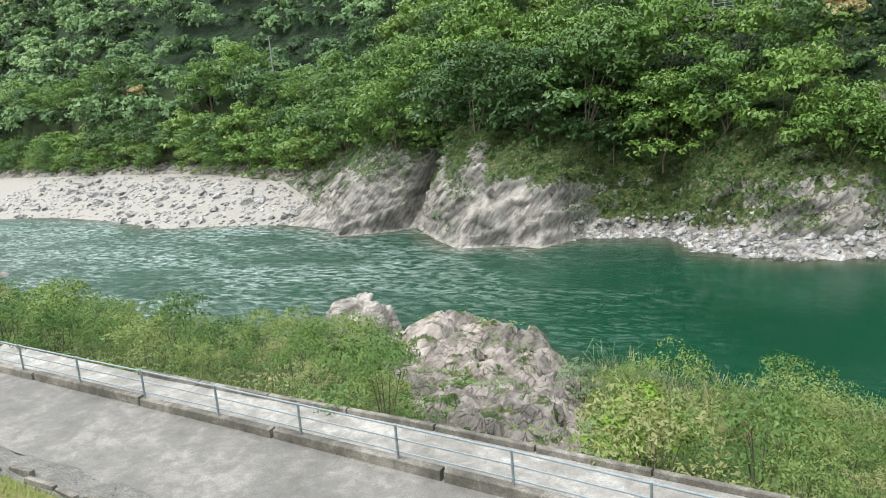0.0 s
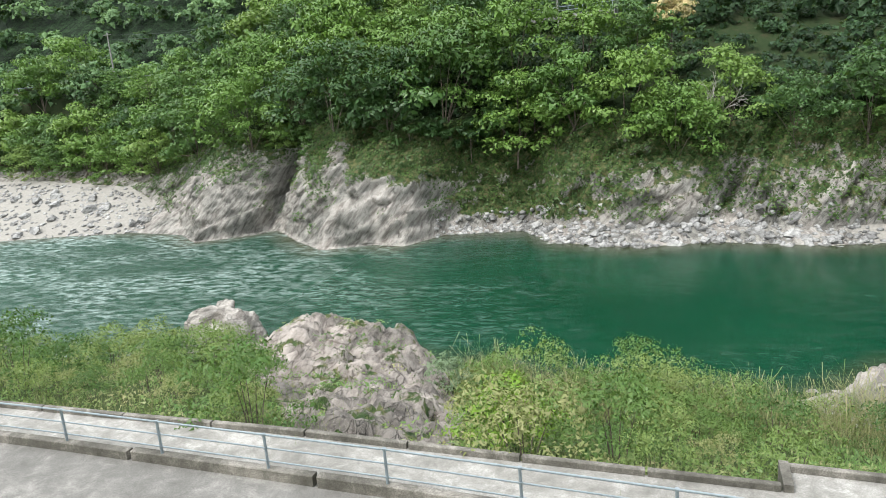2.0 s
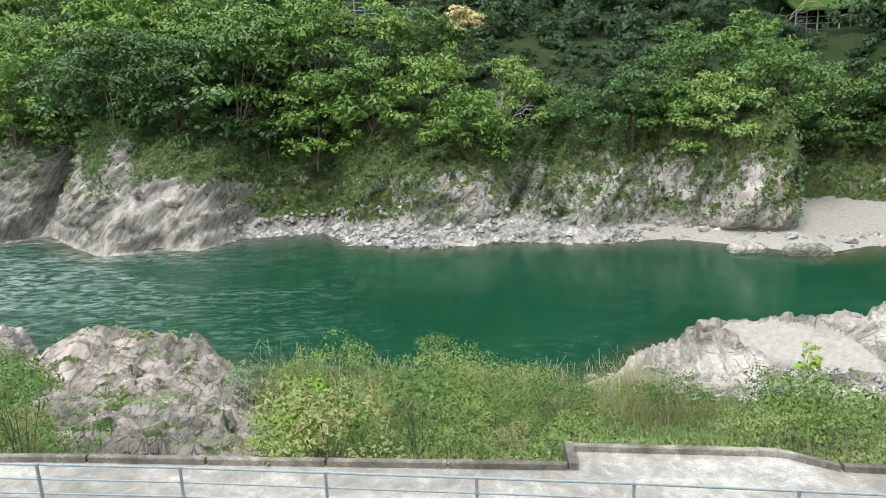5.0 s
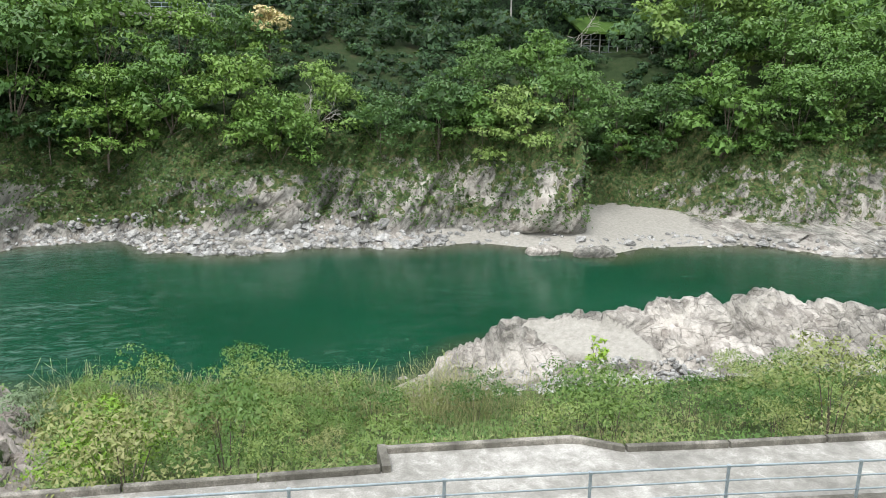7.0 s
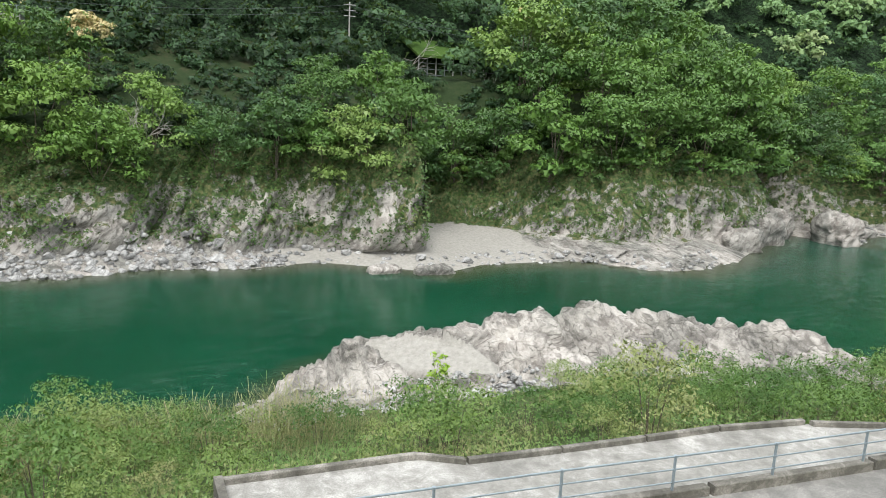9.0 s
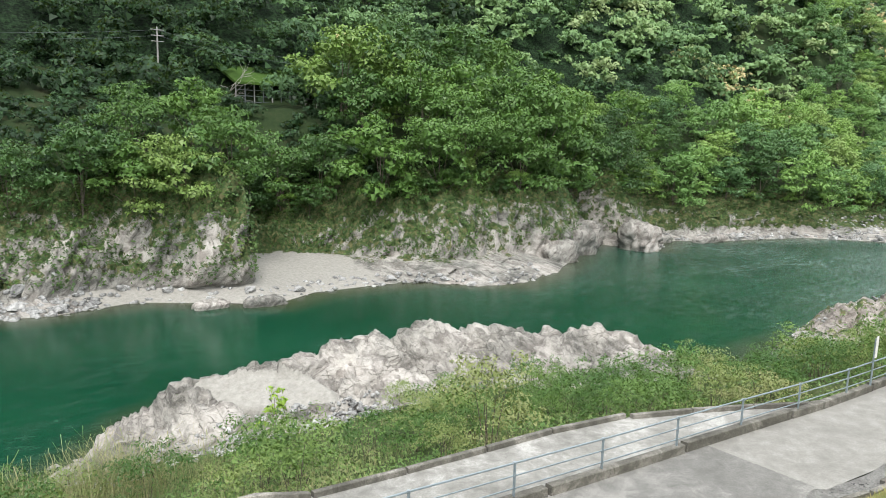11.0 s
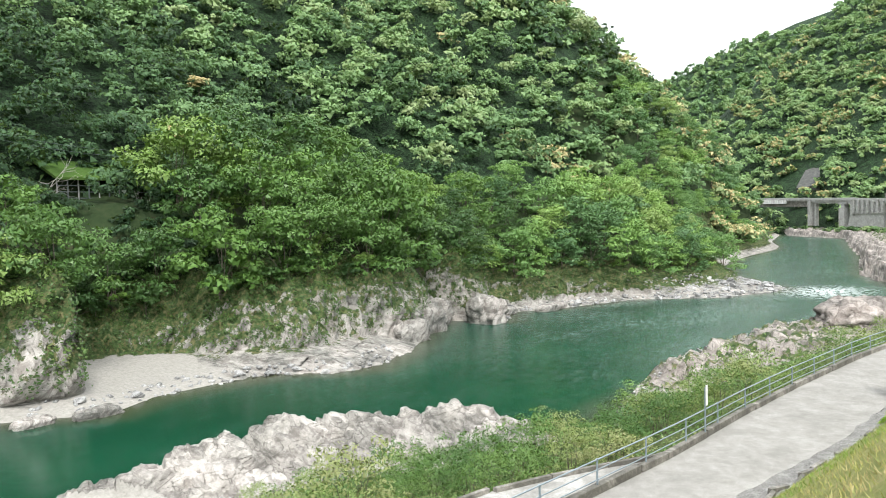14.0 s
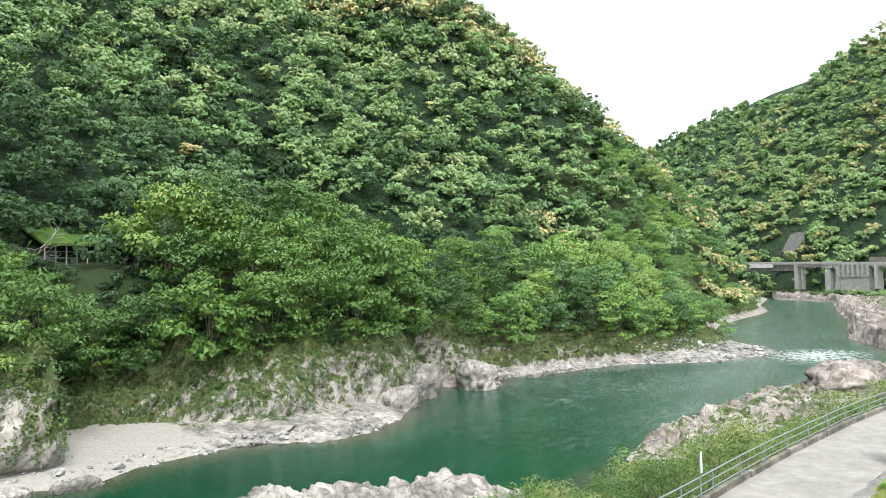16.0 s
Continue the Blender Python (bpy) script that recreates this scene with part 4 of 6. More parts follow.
def tree(name, seed, radius, height, trunk_h, lobes, count, size, mat, label, bloom=0.0, lean=0.0, girth=0.16, core=0.0):
    r = np.random.default_rng(seed)
    root = tagged(new(name), label, "tree", "trees on the far bank")
    p, nr, lc, lr, wide = crown_points(r, radius, height - trunk_h, lobes, count, trunk_h, 0.6)
    v, f = leaves(r, p, nr, size, 0.5, 0.15)
    cn = puffed(wide)
    mats, mi = [mat], np.zeros(len(f))
    if bloom:
        mats = [mat, M_bloom]
        mi = ((p[:, 2] > trunk_h + (height - trunk_h) * 0.42) & (r.random(len(f)) < bloom)).astype(int)
    if core:
        k = 16 * lobes
        own = np.repeat(np.arange(lobes), 16)
        q = r.normal(size=(k, 3))
        q *= (core * r.random(k) ** 0.33 / np.linalg.norm(q, axis=1))[:, None]
        cv, cf = leaves(r, lc[own] + q * lr[own][:, None] * np.array([1, 1, 0.6]), q + np.array([0, 0, 0.3]), 0.33, 0.65)
        cn = np.concatenate([cn, puffed(q + np.array([0, 0, 0.01]))])
        f, v, mi = np.concatenate([f, cf + len(v)]), np.concatenate([v, cv]), np.concatenate([mi, np.zeros(len(cf))])
    mesh_object("crown", v, f, mats, root, attrs={"material_index": mi, "custom_normal": cn})
    bm = bmesh.new()
    top = trunk_h + (height - trunk_h) * 0.6
    tube(bm, [(0, 0, -1.5), (lean * 0.2, 0, trunk_h * 0.5), (lean, 0.1, trunk_h), (lean * 0.8, 0, top)], [girth, girth * 0.8, girth * 0.6, girth * 0.2], 6)
    for i in np.argsort(-lr)[:5]:
        h = r.uniform(0.6, 1.0) * trunk_h
        m = (lc[i] + np.array([lean, 0, h])) / 2 + np.array([0, 0, 0.3])
        tube(bm, [(lean * 0.9, 0, h), tuple(m), tuple(lc[i])], [girth * 0.4, girth * 0.28, girth * 0.1], 5)
    part("trunk", bm, M_bark, root)
    return root


TREE_KINDS = []
# kinds 0 to 6 are broad and mid green, 7 to 11 paled for haze, for the slope downstream
specs = [(6.2, 11, 0.9), (7.0, 12.5, 1.1), (5.4, 10.5, 1.0), (7.6, 13.5, 1.4), (5.8, 12, 1.2), (6.6, 9.8, 0.8), (4.8, 9.2, 1.6)]
for i, (rad, hgt, th) in enumerate(specs):
    t_ = tree("broadleaf_tree", 40 + i, rad, hgt, th, int(14 + rad * 2.6), int(3700 * (rad / 6.2) ** 1.6), 0.225, M_leaf, "spreading broadleaf tree in fresh green leaf on the slope", lean=0.6 * (i % 3 - 1), core=0.75)
    TREE_KINDS.append(t_)
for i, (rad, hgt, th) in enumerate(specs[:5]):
    t_ = tree("broadleaf_tree", 60 + i, rad, hgt, th, int(14 + rad * 2.6), int(3100 * (rad / 6.2) ** 1.6), 0.27, M_leaf_hazed, "broadleaf tree in fresh leaf on the slope downstream, paled for haze", lean=0.6 * (i % 3 - 1), core=0.75)
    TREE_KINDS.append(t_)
bloom_tree = tree("chinquapin_tree", 91, 3.6, 9, 2.6, 40, 3200, 0.25, M_leaf, "broadleaf tree crowned with cream-yellow blossom", bloom=0.95)

placed = []
used = set()


def plant(kind_i, x, u, scale, turn, sink=0.3):
    y, z = far_place(np.array([x]), np.array([u]))
    m = Matrix.Translation((x, float(y[0]), float(z[0]) - sink)) @ Matrix.Rotation(turn, 4, "Z") @ Matrix.Diagonal((scale, scale, scale, 1))
    src = TREE_KINDS[kind_i]
    if kind_i not in used:
        used.add(kind_i)
        src.matrix_basis = m
        return src
    ob = copy_thing(src, Matrix())
    ob.matrix_basis = m
    return ob


# height of the row at the cliff's edge along the bank
EDGE_X = [-260, -60, -15, -5, 10, 22, 30, 34, 43, 50, 60, 85, 100, 140, 200]
EDGE_H = [10, 13.5, 13.5, 12, 9.5, 10.5, 10.5, 8, 8, 12, 14, 14, 11, 11, 10]
r = np.random.default_rng(11)
for row, (du, gap) in enumerate([(-1.6, 6.6), (6.0, 7.4), (14.0, 8.6), (21.0, 9.5), (-6.0, 6.0)]):
    x = -260.0 + row * 2
    while x < 318:
        tu_ = float(np.interp(x, KX, TOP_U))
        u = tu_ + du + r.uniform(-1.5, 1.8)
        railway = row > 0 and 38 < x < 49 or row > 1 and -22 < x < 38 or row == 1 and 2 < x < 16
        bare = row == 4 and x > -80
        if u < BENCH - 4 and not railway and not bare and (x < 250 or row < 3):
            k = int(r.integers(0, 7))
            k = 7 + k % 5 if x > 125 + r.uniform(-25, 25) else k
            hgt = float(np.interp(x, EDGE_X, EDGE_H)) * (1.0 if row < 2 else 1.08)
            low = 0.6 if row == 4 else 0.62 if row == 3 and (100 < x < 126 or 138 < x < 161) else 1
            plant(k, x, u, hgt / specs[k % 7 if k < 7 else k - 7][1] * r.uniform(0.86, 1.12) * low, r.uniform(0, 6.28), 1.2 if row == 0 else 0.6)
        x += gap * r.uniform(0.75, 1.3) * (0.8 if row < 2 and 4 < x < 46 else 1)

# small bushy trees hanging over the rim of the cliff
rim = [tree("rim_bush", 120 + i, 2.5, 3.4, 0.2, 12, 900, 0.21, M_leaf, "small bushy tree hanging over the cliff's rim", girth=0.06, core=0.6) for i in range(4)]
for b in rim:
    b["group"] = "bushes on the cliff's rim"
TREE_KINDS += rim
x = -92.0
while x < 170:
    f_ = float(np.interp(x, [-60, -30, 20, 36, 100], [0.85, 0.8, 0.9, 0.72, 0.78]))
    u = float(np.interp(x, KX, BEACH_W)) * (1 - f_) + float(np.interp(x, KX, TOP_U)) * f_ + r.uniform(-0.6, 1.8)
    if not 3 < x < 19:
        plant(12 + int(r.integers(0, 4)), x, u, r.uniform(0.6, 1.3), r.uniform(0, 6.28), 0.6)
    x += r.uniform(1.5, 4.2)

# ---- the joined woods on the mountains ----
def wood_mesh(name, xyz, radius, counts, size, tint, bloom, label, seed):
    """Many crowns in one mesh: per crown a place, a radius, a number of sprays and a tint. Each crown has puffs that carry smaller puffs."""
    r = np.random.default_rng(seed)
    n_t, lobes, subs = len(xyz), 9, 6
    tall_ = r.uniform(0.8, 1.55, n_t)
    la, lrad = r.uniform(0, 2 * np.pi, (n_t, lobes)), np.sqrt((np.arange(lobes) + 0.3) / lobes) * 0.74 * r.uniform(0.75, 1.1, (n_t, lobes))
    lz = (0.75 - 0.5 * lrad**2 - 0.45 * r.random((n_t, lobes)) * (0.3 + lrad)) * tall_[:, None]
    lr = r.uniform(0.24, 0.42, (n_t, lobes))
    lc = np.stack([lrad * np.cos(la), lrad * np.sin(la), lz], -1)
    sd = r.normal(size=(n_t, lobes, subs, 3))
    sd[..., 2] = np.abs(sd[..., 2]) * 0.8 - 0.2
    sd /= np.linalg.norm(sd, axis=3, keepdims=True)
    sc = (lc[:, :, None] + sd * (lr * 0.75)[..., None, None] * np.array([1, 1, 0.7])).reshape(n_t, -1, 3)
    sr = (lr[..., None] * r.uniform(0.3, 0.55, (n_t, lobes, subs))).reshape(n_t, -1)
    own = np.repeat(np.arange(n_t), counts)
    k = len(own)
    which = r.integers(0, lobes * subs, k)
    d = r.normal(size=(k, 3))
    d[:, 2] = np.abs(d[:, 2]) - 0.3 * r.random(k)
    d /= np.linalg.norm(d, axis=1, keepdims=True)
    off = sc[own, which] + d * np.array([1, 1, 0.7]) * (sr[own, which] * (1 - 0.5 * r.random(k) ** 2))[:, None]
    p = xyz[own] + off * radius[own][:, None]
    nr = d + np.array([0, -0.2, 0.3]) + r.normal(size=(k, 3)) * 0.25
    v, f = leaves(r, p, nr, size[own], 0.6, 0.12)
    cn = puffed(d + 0.6 * sd.reshape(n_t, -1, 3)[own, which])
    tv = np.repeat(np.clip(tint[own] + r.normal(0, 0.05, k), 0, 1), 3)
    mi = (bloom[own] & (off[:, 2] > 0.25 * tall_[own]) & (r.random(k) < 0.65)).astype(int)
    # larger sprays inside every puff close the crown
    inner = 4
    own2, lob = np.repeat(np.arange(n_t), lobes * inner), np.tile(np.repeat(np.arange(lobes), inner), n_t)
    q = r.normal(size=(len(own2), 3)) * 0.3
    c2 = xyz[own2] + (lc[own2, lob] + q * lr[own2, lob][:, None]) * radius[own2][:, None]
    v2, f2 = leaves(r, c2, q + np.array([0, -0.4, 0.5]), size[own2] * 1.5, 0.8, 0.1)
    cn = np.concatenate([cn, puffed(q + np.array([0, -0.3, 0.2]))])
    v, f = np.concatenate([v, v2]), np.concatenate([f, f2 + len(v)])
    tv, mi = np.concatenate([tv, np.repeat(tint[own2], 3)]), np.concatenate([mi, np.zeros(len(f2))])
    ob = mesh_object(name, v, f, [M_forest, M_bloom], attrs={"tint": tv, "material_index": mi, "custom_normal": cn})
    return tagged(ob, label, "forest", kind="stuff")


r = np.random.default_rng(23)
pts = []
x = -470.0
while x < 430:
    shown = 40 < x < 52 or -18 < x < -7 or 99 < x < 128 or 136 < x < 161
    u = (BENCH + 12.0 if x < 90 else BENCH + 17.0) if shown else 33.0 if x < 225 else float(np.interp(x, KX, TOP_U)) + (3.0 if x < 262 else -2.5)
    step = 5.4 if x > 20 else 7.0
    while True:
        yy, zz = far_place(np.array([x]), np.array([u]))
        yy, zz = float(yy[0]), float(zz[0])
        dist = math.hypot(x, yy)
        el = math.degrees(math.atan2(zz + 9 - 17, dist))
        az = math.degrees(math.atan2(x, yy))
        lim = 12.5 if az < 12 else 25
        if u > 330 or el > lim:
            break
        pts.append((x + r.uniform(-3.2, 3.2), yy + r.uniform(-2.6, 2.6), zz, dist))
        u += step * r.uniform(0.75, 1.2) * (1 if dist < 220 else 1.25)
    x += step * r.uniform(0.85, 1.1) * (1 if x < 250 else 1.2)
pts = np.array(pts)
# leave out crowns that stand wholly behind nearer ones
bin_ = np.round(np.degrees(np.arctan2(pts[:, 0], pts[:, 1])) * 1.5).astype(int)
high = np.degrees(np.arctan2(pts[:, 2] + 11 - 17, pts[:, 3]))
keep = np.zeros(len(pts), bool)
for k in np.unique(bin_):
    top_ = -90.0
    for i in np.nonzero(bin_ == k)[0][np.argsort(pts[bin_ == k, 3])]:
        keep[i] = high[i] > top_ - 1.2 or pts[i, 0] > 255 and pts[i, 3] < 345
        top_ = max(top_, high[i])
pts = pts[keep]
far = pts[:, 3]
rad = (3.8 + 3.8 * r.random(len(pts)) ** 1.6) * np.where(far > 250, 1.1, 1.0)
# tint darkens crowns behind the railway as shade, pales them downstream and uphill
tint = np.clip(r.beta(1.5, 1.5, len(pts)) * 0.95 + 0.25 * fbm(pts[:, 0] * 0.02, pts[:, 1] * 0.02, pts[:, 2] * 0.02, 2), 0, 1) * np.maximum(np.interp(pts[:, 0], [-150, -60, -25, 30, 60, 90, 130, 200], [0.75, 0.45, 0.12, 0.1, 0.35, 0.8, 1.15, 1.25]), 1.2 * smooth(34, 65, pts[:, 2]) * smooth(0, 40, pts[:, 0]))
east = fbm(pts[:, 0] * 0.015 + 4, pts[:, 1] * 0.015, pts[:, 2] * 0.015, 2) + smooth(140, 260, pts[:, 0]) * 0.35
bloom = (r.random(len(pts)) < 0.008) | ((east > 0.36) & (pts[:, 0] > 165) & (r.random(len(pts)) < 0.6)) | ((pts[:, 0] > 262) & (r.random(len(pts)) < 0.55))
cnt = (np.where(far < 170, 540, np.where(far < 240, 370, 220)) * (rad / 5.2) ** 1.4).astype(int)
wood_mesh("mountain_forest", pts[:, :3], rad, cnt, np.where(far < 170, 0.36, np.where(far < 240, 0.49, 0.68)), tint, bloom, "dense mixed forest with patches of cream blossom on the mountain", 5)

pts = []
for x in np.arange(-40, 56, 2.6):
    for u in np.arange(float(np.interp(x, KX, TOP_U)) + 2.5, BENCH + 12, 2.8):
        xx, uu = x + r.uniform(-1.2, 1.2), u + r.uniform(-1.2, 1.2)
        if not (BENCH - 4 < uu < BENCH + 9 and 40 < xx < 56) and not (-16 < xx < 40 and BENCH - 3 < uu < BENCH + 2 and r.random() < 0.7):
            yy, zz = far_place(np.array([xx]), np.array([uu]))
            pts.append((xx, float(yy[0]), float(zz[0]) - 0.6))
pts = np.array(pts)
# lowest tints: the deep shade along the railway is given as leaf colour
wood_mesh("understorey", pts, r.uniform(1.3, 2.6, len(pts)), np.full(len(pts), 130), np.full(len(pts), 0.26), r.random(len(pts)) * 0.13, np.zeros(len(pts), bool), "shrubs and saplings along the railway, tinted dark for the shade there", 14)

pts = []
for y in np.arange(-60, 380, 9.5):
    for u in np.concatenate([[-9, -3, 3], np.arange(10, 420, 10.0)]):
        yy, uu = y + r.uniform(-8, 8), u + r.uniform(-8, 8) * (u > 5)
        zz = float(hill_z(np.array(yy), np.array(uu), hill_crest, 0.72))
        if not (114 < yy < 137 and 38 < uu < 62) and 3 + 0.72 * uu < float(hill_crest(yy)) + 9:
            pts.append((float(hill_base(yy)) + uu, yy, zz, uu))
pts = np.array(pts)
az = np.degrees(np.arctan2(pts[:, 0], pts[:, 1]))
pts = pts[(az < 88) & (az > 64)]
low = pts[:, 3] < 7
rad = np.where(low, r.uniform(2.5, 4.0, len(pts)), r.uniform(5.0, 10.5, len(pts)))
# only the paler tints, so haze over this slope sits in the leaf colour
tint = np.clip(r.beta(2, 2, len(pts)) * 0.6 + 0.45, 0, 1)
bloom = ~low & (fbm(pts[:, 0] * 0.012, pts[:, 1] * 0.02, pts[:, 2] * 0.02, 2) > 0.0) & (r.random(len(pts)) < 0.42)
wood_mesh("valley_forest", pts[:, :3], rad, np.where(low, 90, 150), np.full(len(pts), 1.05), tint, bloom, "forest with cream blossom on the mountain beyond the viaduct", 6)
pts = []
for y in np.arange(150, 560, 16.0):
    for u in np.arange(60, 520, 18.0):
        zz = float(hill_z(np.array(y), np.array(u), ridge_crest, 0.6))
        pts.append((800 + u + r.uniform(-6, 6), y + r.uniform(-6, 6), zz))
pts = np.array(pts)
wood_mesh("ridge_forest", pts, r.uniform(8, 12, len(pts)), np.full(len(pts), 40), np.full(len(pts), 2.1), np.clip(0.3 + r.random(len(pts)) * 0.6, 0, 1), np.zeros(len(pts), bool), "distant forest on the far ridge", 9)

# ---- shrubs and reeds on the near bank ----
def shrub(name, seed, radius, height, count, size, mat, label, aspect=0.42, group="shrubs on the near bank"):
    r = np.random.default_rng(seed)
    root = tagged(new(name), label, "shrub", group)
    p, nr, lc, lr, wide = crown_points(r, radius, height * 0.8, 15, count, height * 0.02, 0.85, 1.15)
    v, f = leaves(r, p, nr + r.normal(size=nr.shape) * 0.3, size, aspect)
    mesh_object("foliage", v, f, mat, root, attrs={"custom_normal": puffed(wide + r.normal(size=wide.shape) * 0.25, 0.5)})
    bm = bmesh.new()
    for i in range(5):
        q = lc[i]
        tube(bm, [(q[0] * 0.15, q[1] * 0.15, -0.5), (q[0] * 0.5, q[1] * 0.5, q[2] * 0.4), tuple(q * 0.8)], [0.022, 0.015, 0.006], 4)
    part("stem", bm, M_bark, root)
    return root


def stand(src, spots, seed, smin, smax, lift=0.0, skew=1.0):
    r = np.random.default_rng(seed)
    for i, (x, y) in enumerate(spots):
        s = smin + (smax - smin) * r.random() ** skew
        m = Matrix.Translation((x, y, float(near_ground(np.array([x]), np.array([y]))[0]) - 0.1 + lift)) @ Matrix.Rotation(r.uniform(0, 6.28), 4, "Z") @ Matrix.Diagonal((s, s, s * r.uniform(0.85, 1.15), 1))
        k = src[i % len(src)]
        if k.name in used:
            k = copy_thing(k, Matrix())
        else:
            used.add(k.name)
        k.matrix_basis = m


SHRUBS = [shrub("shrub", 60 + i, 1.8, (2.6, 3.0, 2.3, 2.8, 2.4)[i], 2000, 0.06, M_shrub, "dense leafy green shrub on the bank") for i in range(5)]
r = np.random.default_rng(31)
spots = []
for x in np.arange(-64, 100, 2.2):
    ys, yw = float(near_shore(x)), float(wall_y(x))
    y = yw + 2.0
    while y < ys - 0.4:
        px_, py_ = x + r.uniform(-0.9, 0.9), y + r.uniform(-0.8, 0.8)
        a, b_, c = (float(q) for q in rock_mask(np.array(px_), np.array(py_)))
        open_grass = (1.5 < px_ < 15 and py_ < 27) or (-9 < px_ < 9 and py_ > 29)
        by_pool = 7.5 < px_ < 20 and py_ > 25.0
        if not by_pool and a < 0.03 and b_ < 0.1 and c < 0.12 and r.random() < (0.62 if open_grass else 0.95) * (1 if px_ < 48 else 0.3):
            spots.append((px_, py_))
        y += 2.3 * r.uniform(0.8, 1.2)
r.shuffle(spots)
stand(SHRUBS, spots[:285], 5, 0.6, 1.35, 0.0, 1.4)


def blade_tuft(seed, count, height, spread, width, feather=0.0):
    """Bending blades, some with a feathered head: vertices and quads."""
    r = np.random.default_rng(seed)
    k = count
    root = np.stack([r.normal(0, spread, k), r.normal(0, spread, k), np.zeros(k)], 1)
    ang = r.uniform(0, 2 * np.pi, k)
    h = height * r.uniform(0.55, 1.1, k)
    bend = h * r.uniform(0.1, 0.85, k)
    d = np.stack([np.cos(ang), np.sin(ang), 0 * ang], 1)
    s_ = np.stack([-np.sin(ang), np.cos(ang), 0 * ang], 1) * width
    up = np.array([0, 0, 1.0])
    m = root + d * (bend * 0.3)[:, None] + up * (h * 0.6)[:, None]
    t = root + d * bend[:, None] + up * h[:, None]
    w = np.where(r.random(k) < feather, 3.0, 0.35)[:, None]
    v = np.stack([root - s_, root + s_, m + s_ * 0.9, m - s_ * 0.9, t + s_ * w, t - s_ * w], 1).reshape(-1, 3)
    b0 = np.arange(k)[:, None] * 6
    return v, np.concatenate([b0 + np.array([0, 1, 2, 3]), b0 + np.array([3, 2, 4, 5])])


def field(name, tufts, spots, seed, smin, smax, label, category):
    """A stand of grass: tufts joined at many spots on the near bank."""
    r = np.random.default_rng(seed)
    vs, fs, ts, n0 = [], [], [], 0
    for x, y in spots:
        v, f = tufts[int(r.integers(0, len(tufts)))]
        a, sc = r.uniform(0, 6.28), r.uniform(smin, smax)
        m = np.array([[math.cos(a), -math.sin(a), 0], [math.sin(a), math.cos(a), 0], [0, 0, 1]]) * sc
        vs.append(v @ m.T + np.array([x, y, float(near_ground(np.array([x]), np.array([y]))[0]) - 0.1]))
        fs.append(f + n0)
        n0 += len(v)
        ts.append(np.clip(np.full(len(v), r.random() * 0.75 + (0.3 if name == "reeds" else 0)) + np.repeat(r.normal(0, 0.18, len(v) // 6), 6), 0, 1))
    ob = mesh_object(name, np.concatenate(vs), np.concatenate(fs), M_reed, attrs={"tint": np.concatenate(ts)})
    return tagged(ob, label, category, kind="stuff")


spots = []
for _ in range(2600):
    x, y = r.uniform(-11, 11), r.uniform(26.5, 36)
    a, b_, c = (float(q) for q in rock_mask(np.array(x), np.array(y)))
    if y < float(near_shore(x)) - 0.2 and a < 0.02 and b_ < 0.05 and not (x > 9 and y > 30):
        spots.append((x, y))
field("reeds", [blade_tuft(70 + i, 130, 1.7, 0.8, 0.004, 0.25) for i in range(3)], spots[:95], 6, 0.75, 1.2, "tall tan and green reeds with feathery heads", "reeds")
spots = []
for _ in range(2600):
    x = r.uniform(-30, 60)
    y = float(wall_y(x)) + 0.5 + (r.random() ** 1.6) * (14 if 1 < x < 16 else 7)
    a, b_, c = (float(q) for q in rock_mask(np.array(x), np.array(y)))
    if a < 0.3 and b_ < 0.05 and c < 0.5 and (1 < x < 16 or r.random() < 0.35):
        spots.append((x, y))
field("meadow_grass", [blade_tuft(80 + i, 130, 0.7, 0.75, 0.004) for i in range(3)], spots[:150], 7, 0.6, 1.15, "pale green and straw-coloured grass on the bank", "grass")

maple = shrub("maple", 75, 2.1, 3.1, 4200, 0.07, M_maple, "bright yellow-green young maple behind the walkway wall", 0.5, "")
stand([maple], [(-5.0, 18.6)], 1, 0.95, 0.96)
willow = shrub("willow_shrub", 76, 1.3, 2.0, 2200, 0.08, leaf_material("willow_leaves", [(0.0, (0.16, 0.24, 0.13)), (1.0, (0.24, 0.32, 0.20))]), "silvery pale green willow shrub among the rocks", 0.3, "")
stand([willow], [(-11.0, 30.5)], 2, 1.0, 1.02)
sapling = tree("sapling", 77, 0.9, 3.2, 1.2, 14, 420, 0.10, M_maple, "thin bright green sapling beside the rock pool", girth=0.04)
sapling["group"] = ""
stand([sapling], [(14.1, 30.4)], 3, 0.95, 0.96)

# ---- railway and road works on the far side ----
def beam(bm, a, c, w, h):
    """A square bar from a to c."""
    a, c = Vector(a), Vector(c)
    d = (c - a).normalized()
    side = d.cross(Vector((0, 0, 1))).normalized() if abs(d.z) < 0.95 else Vector((1, 0, 0))
    up = side.cross(d).normalized()
    q = [a + side * i * w / 2 + up * j * h / 2 for i, j in ((-1, -1), (1, -1), (1, 1), (-1, 1))]
    prism(bm, q, c - a)


shed = tagged(new("rock_shed"), "railway rock shed with steel bars and a mossy sloping roof", "rock shed")
y0, zb = 108.0, 20.3
bm = bmesh.new()
prism(bm, [(44, y0 - 0.8, zb + 3.5), (44, y0 + 8, zb + 6.8), (44, y0 + 8, zb + 7.2), (44, y0 - 0.8, zb + 3.9)], (34, 0, 0))
part("roof", bm, M_shedroof, shed, "green mossy sloping roof")
bm = bmesh.new()
box(bm, 44.2, 78, y0 + 7.2, y0 + 7.8, zb - 1, zb + 6.2)
part("back_wall", bm, M_conc, shed)
bm = bmesh.new()
box(bm, 43.5, 78, y0 - 1.2, y0 + 8, zb - 2.5, zb)
part("base", bm, M_conc, shed)
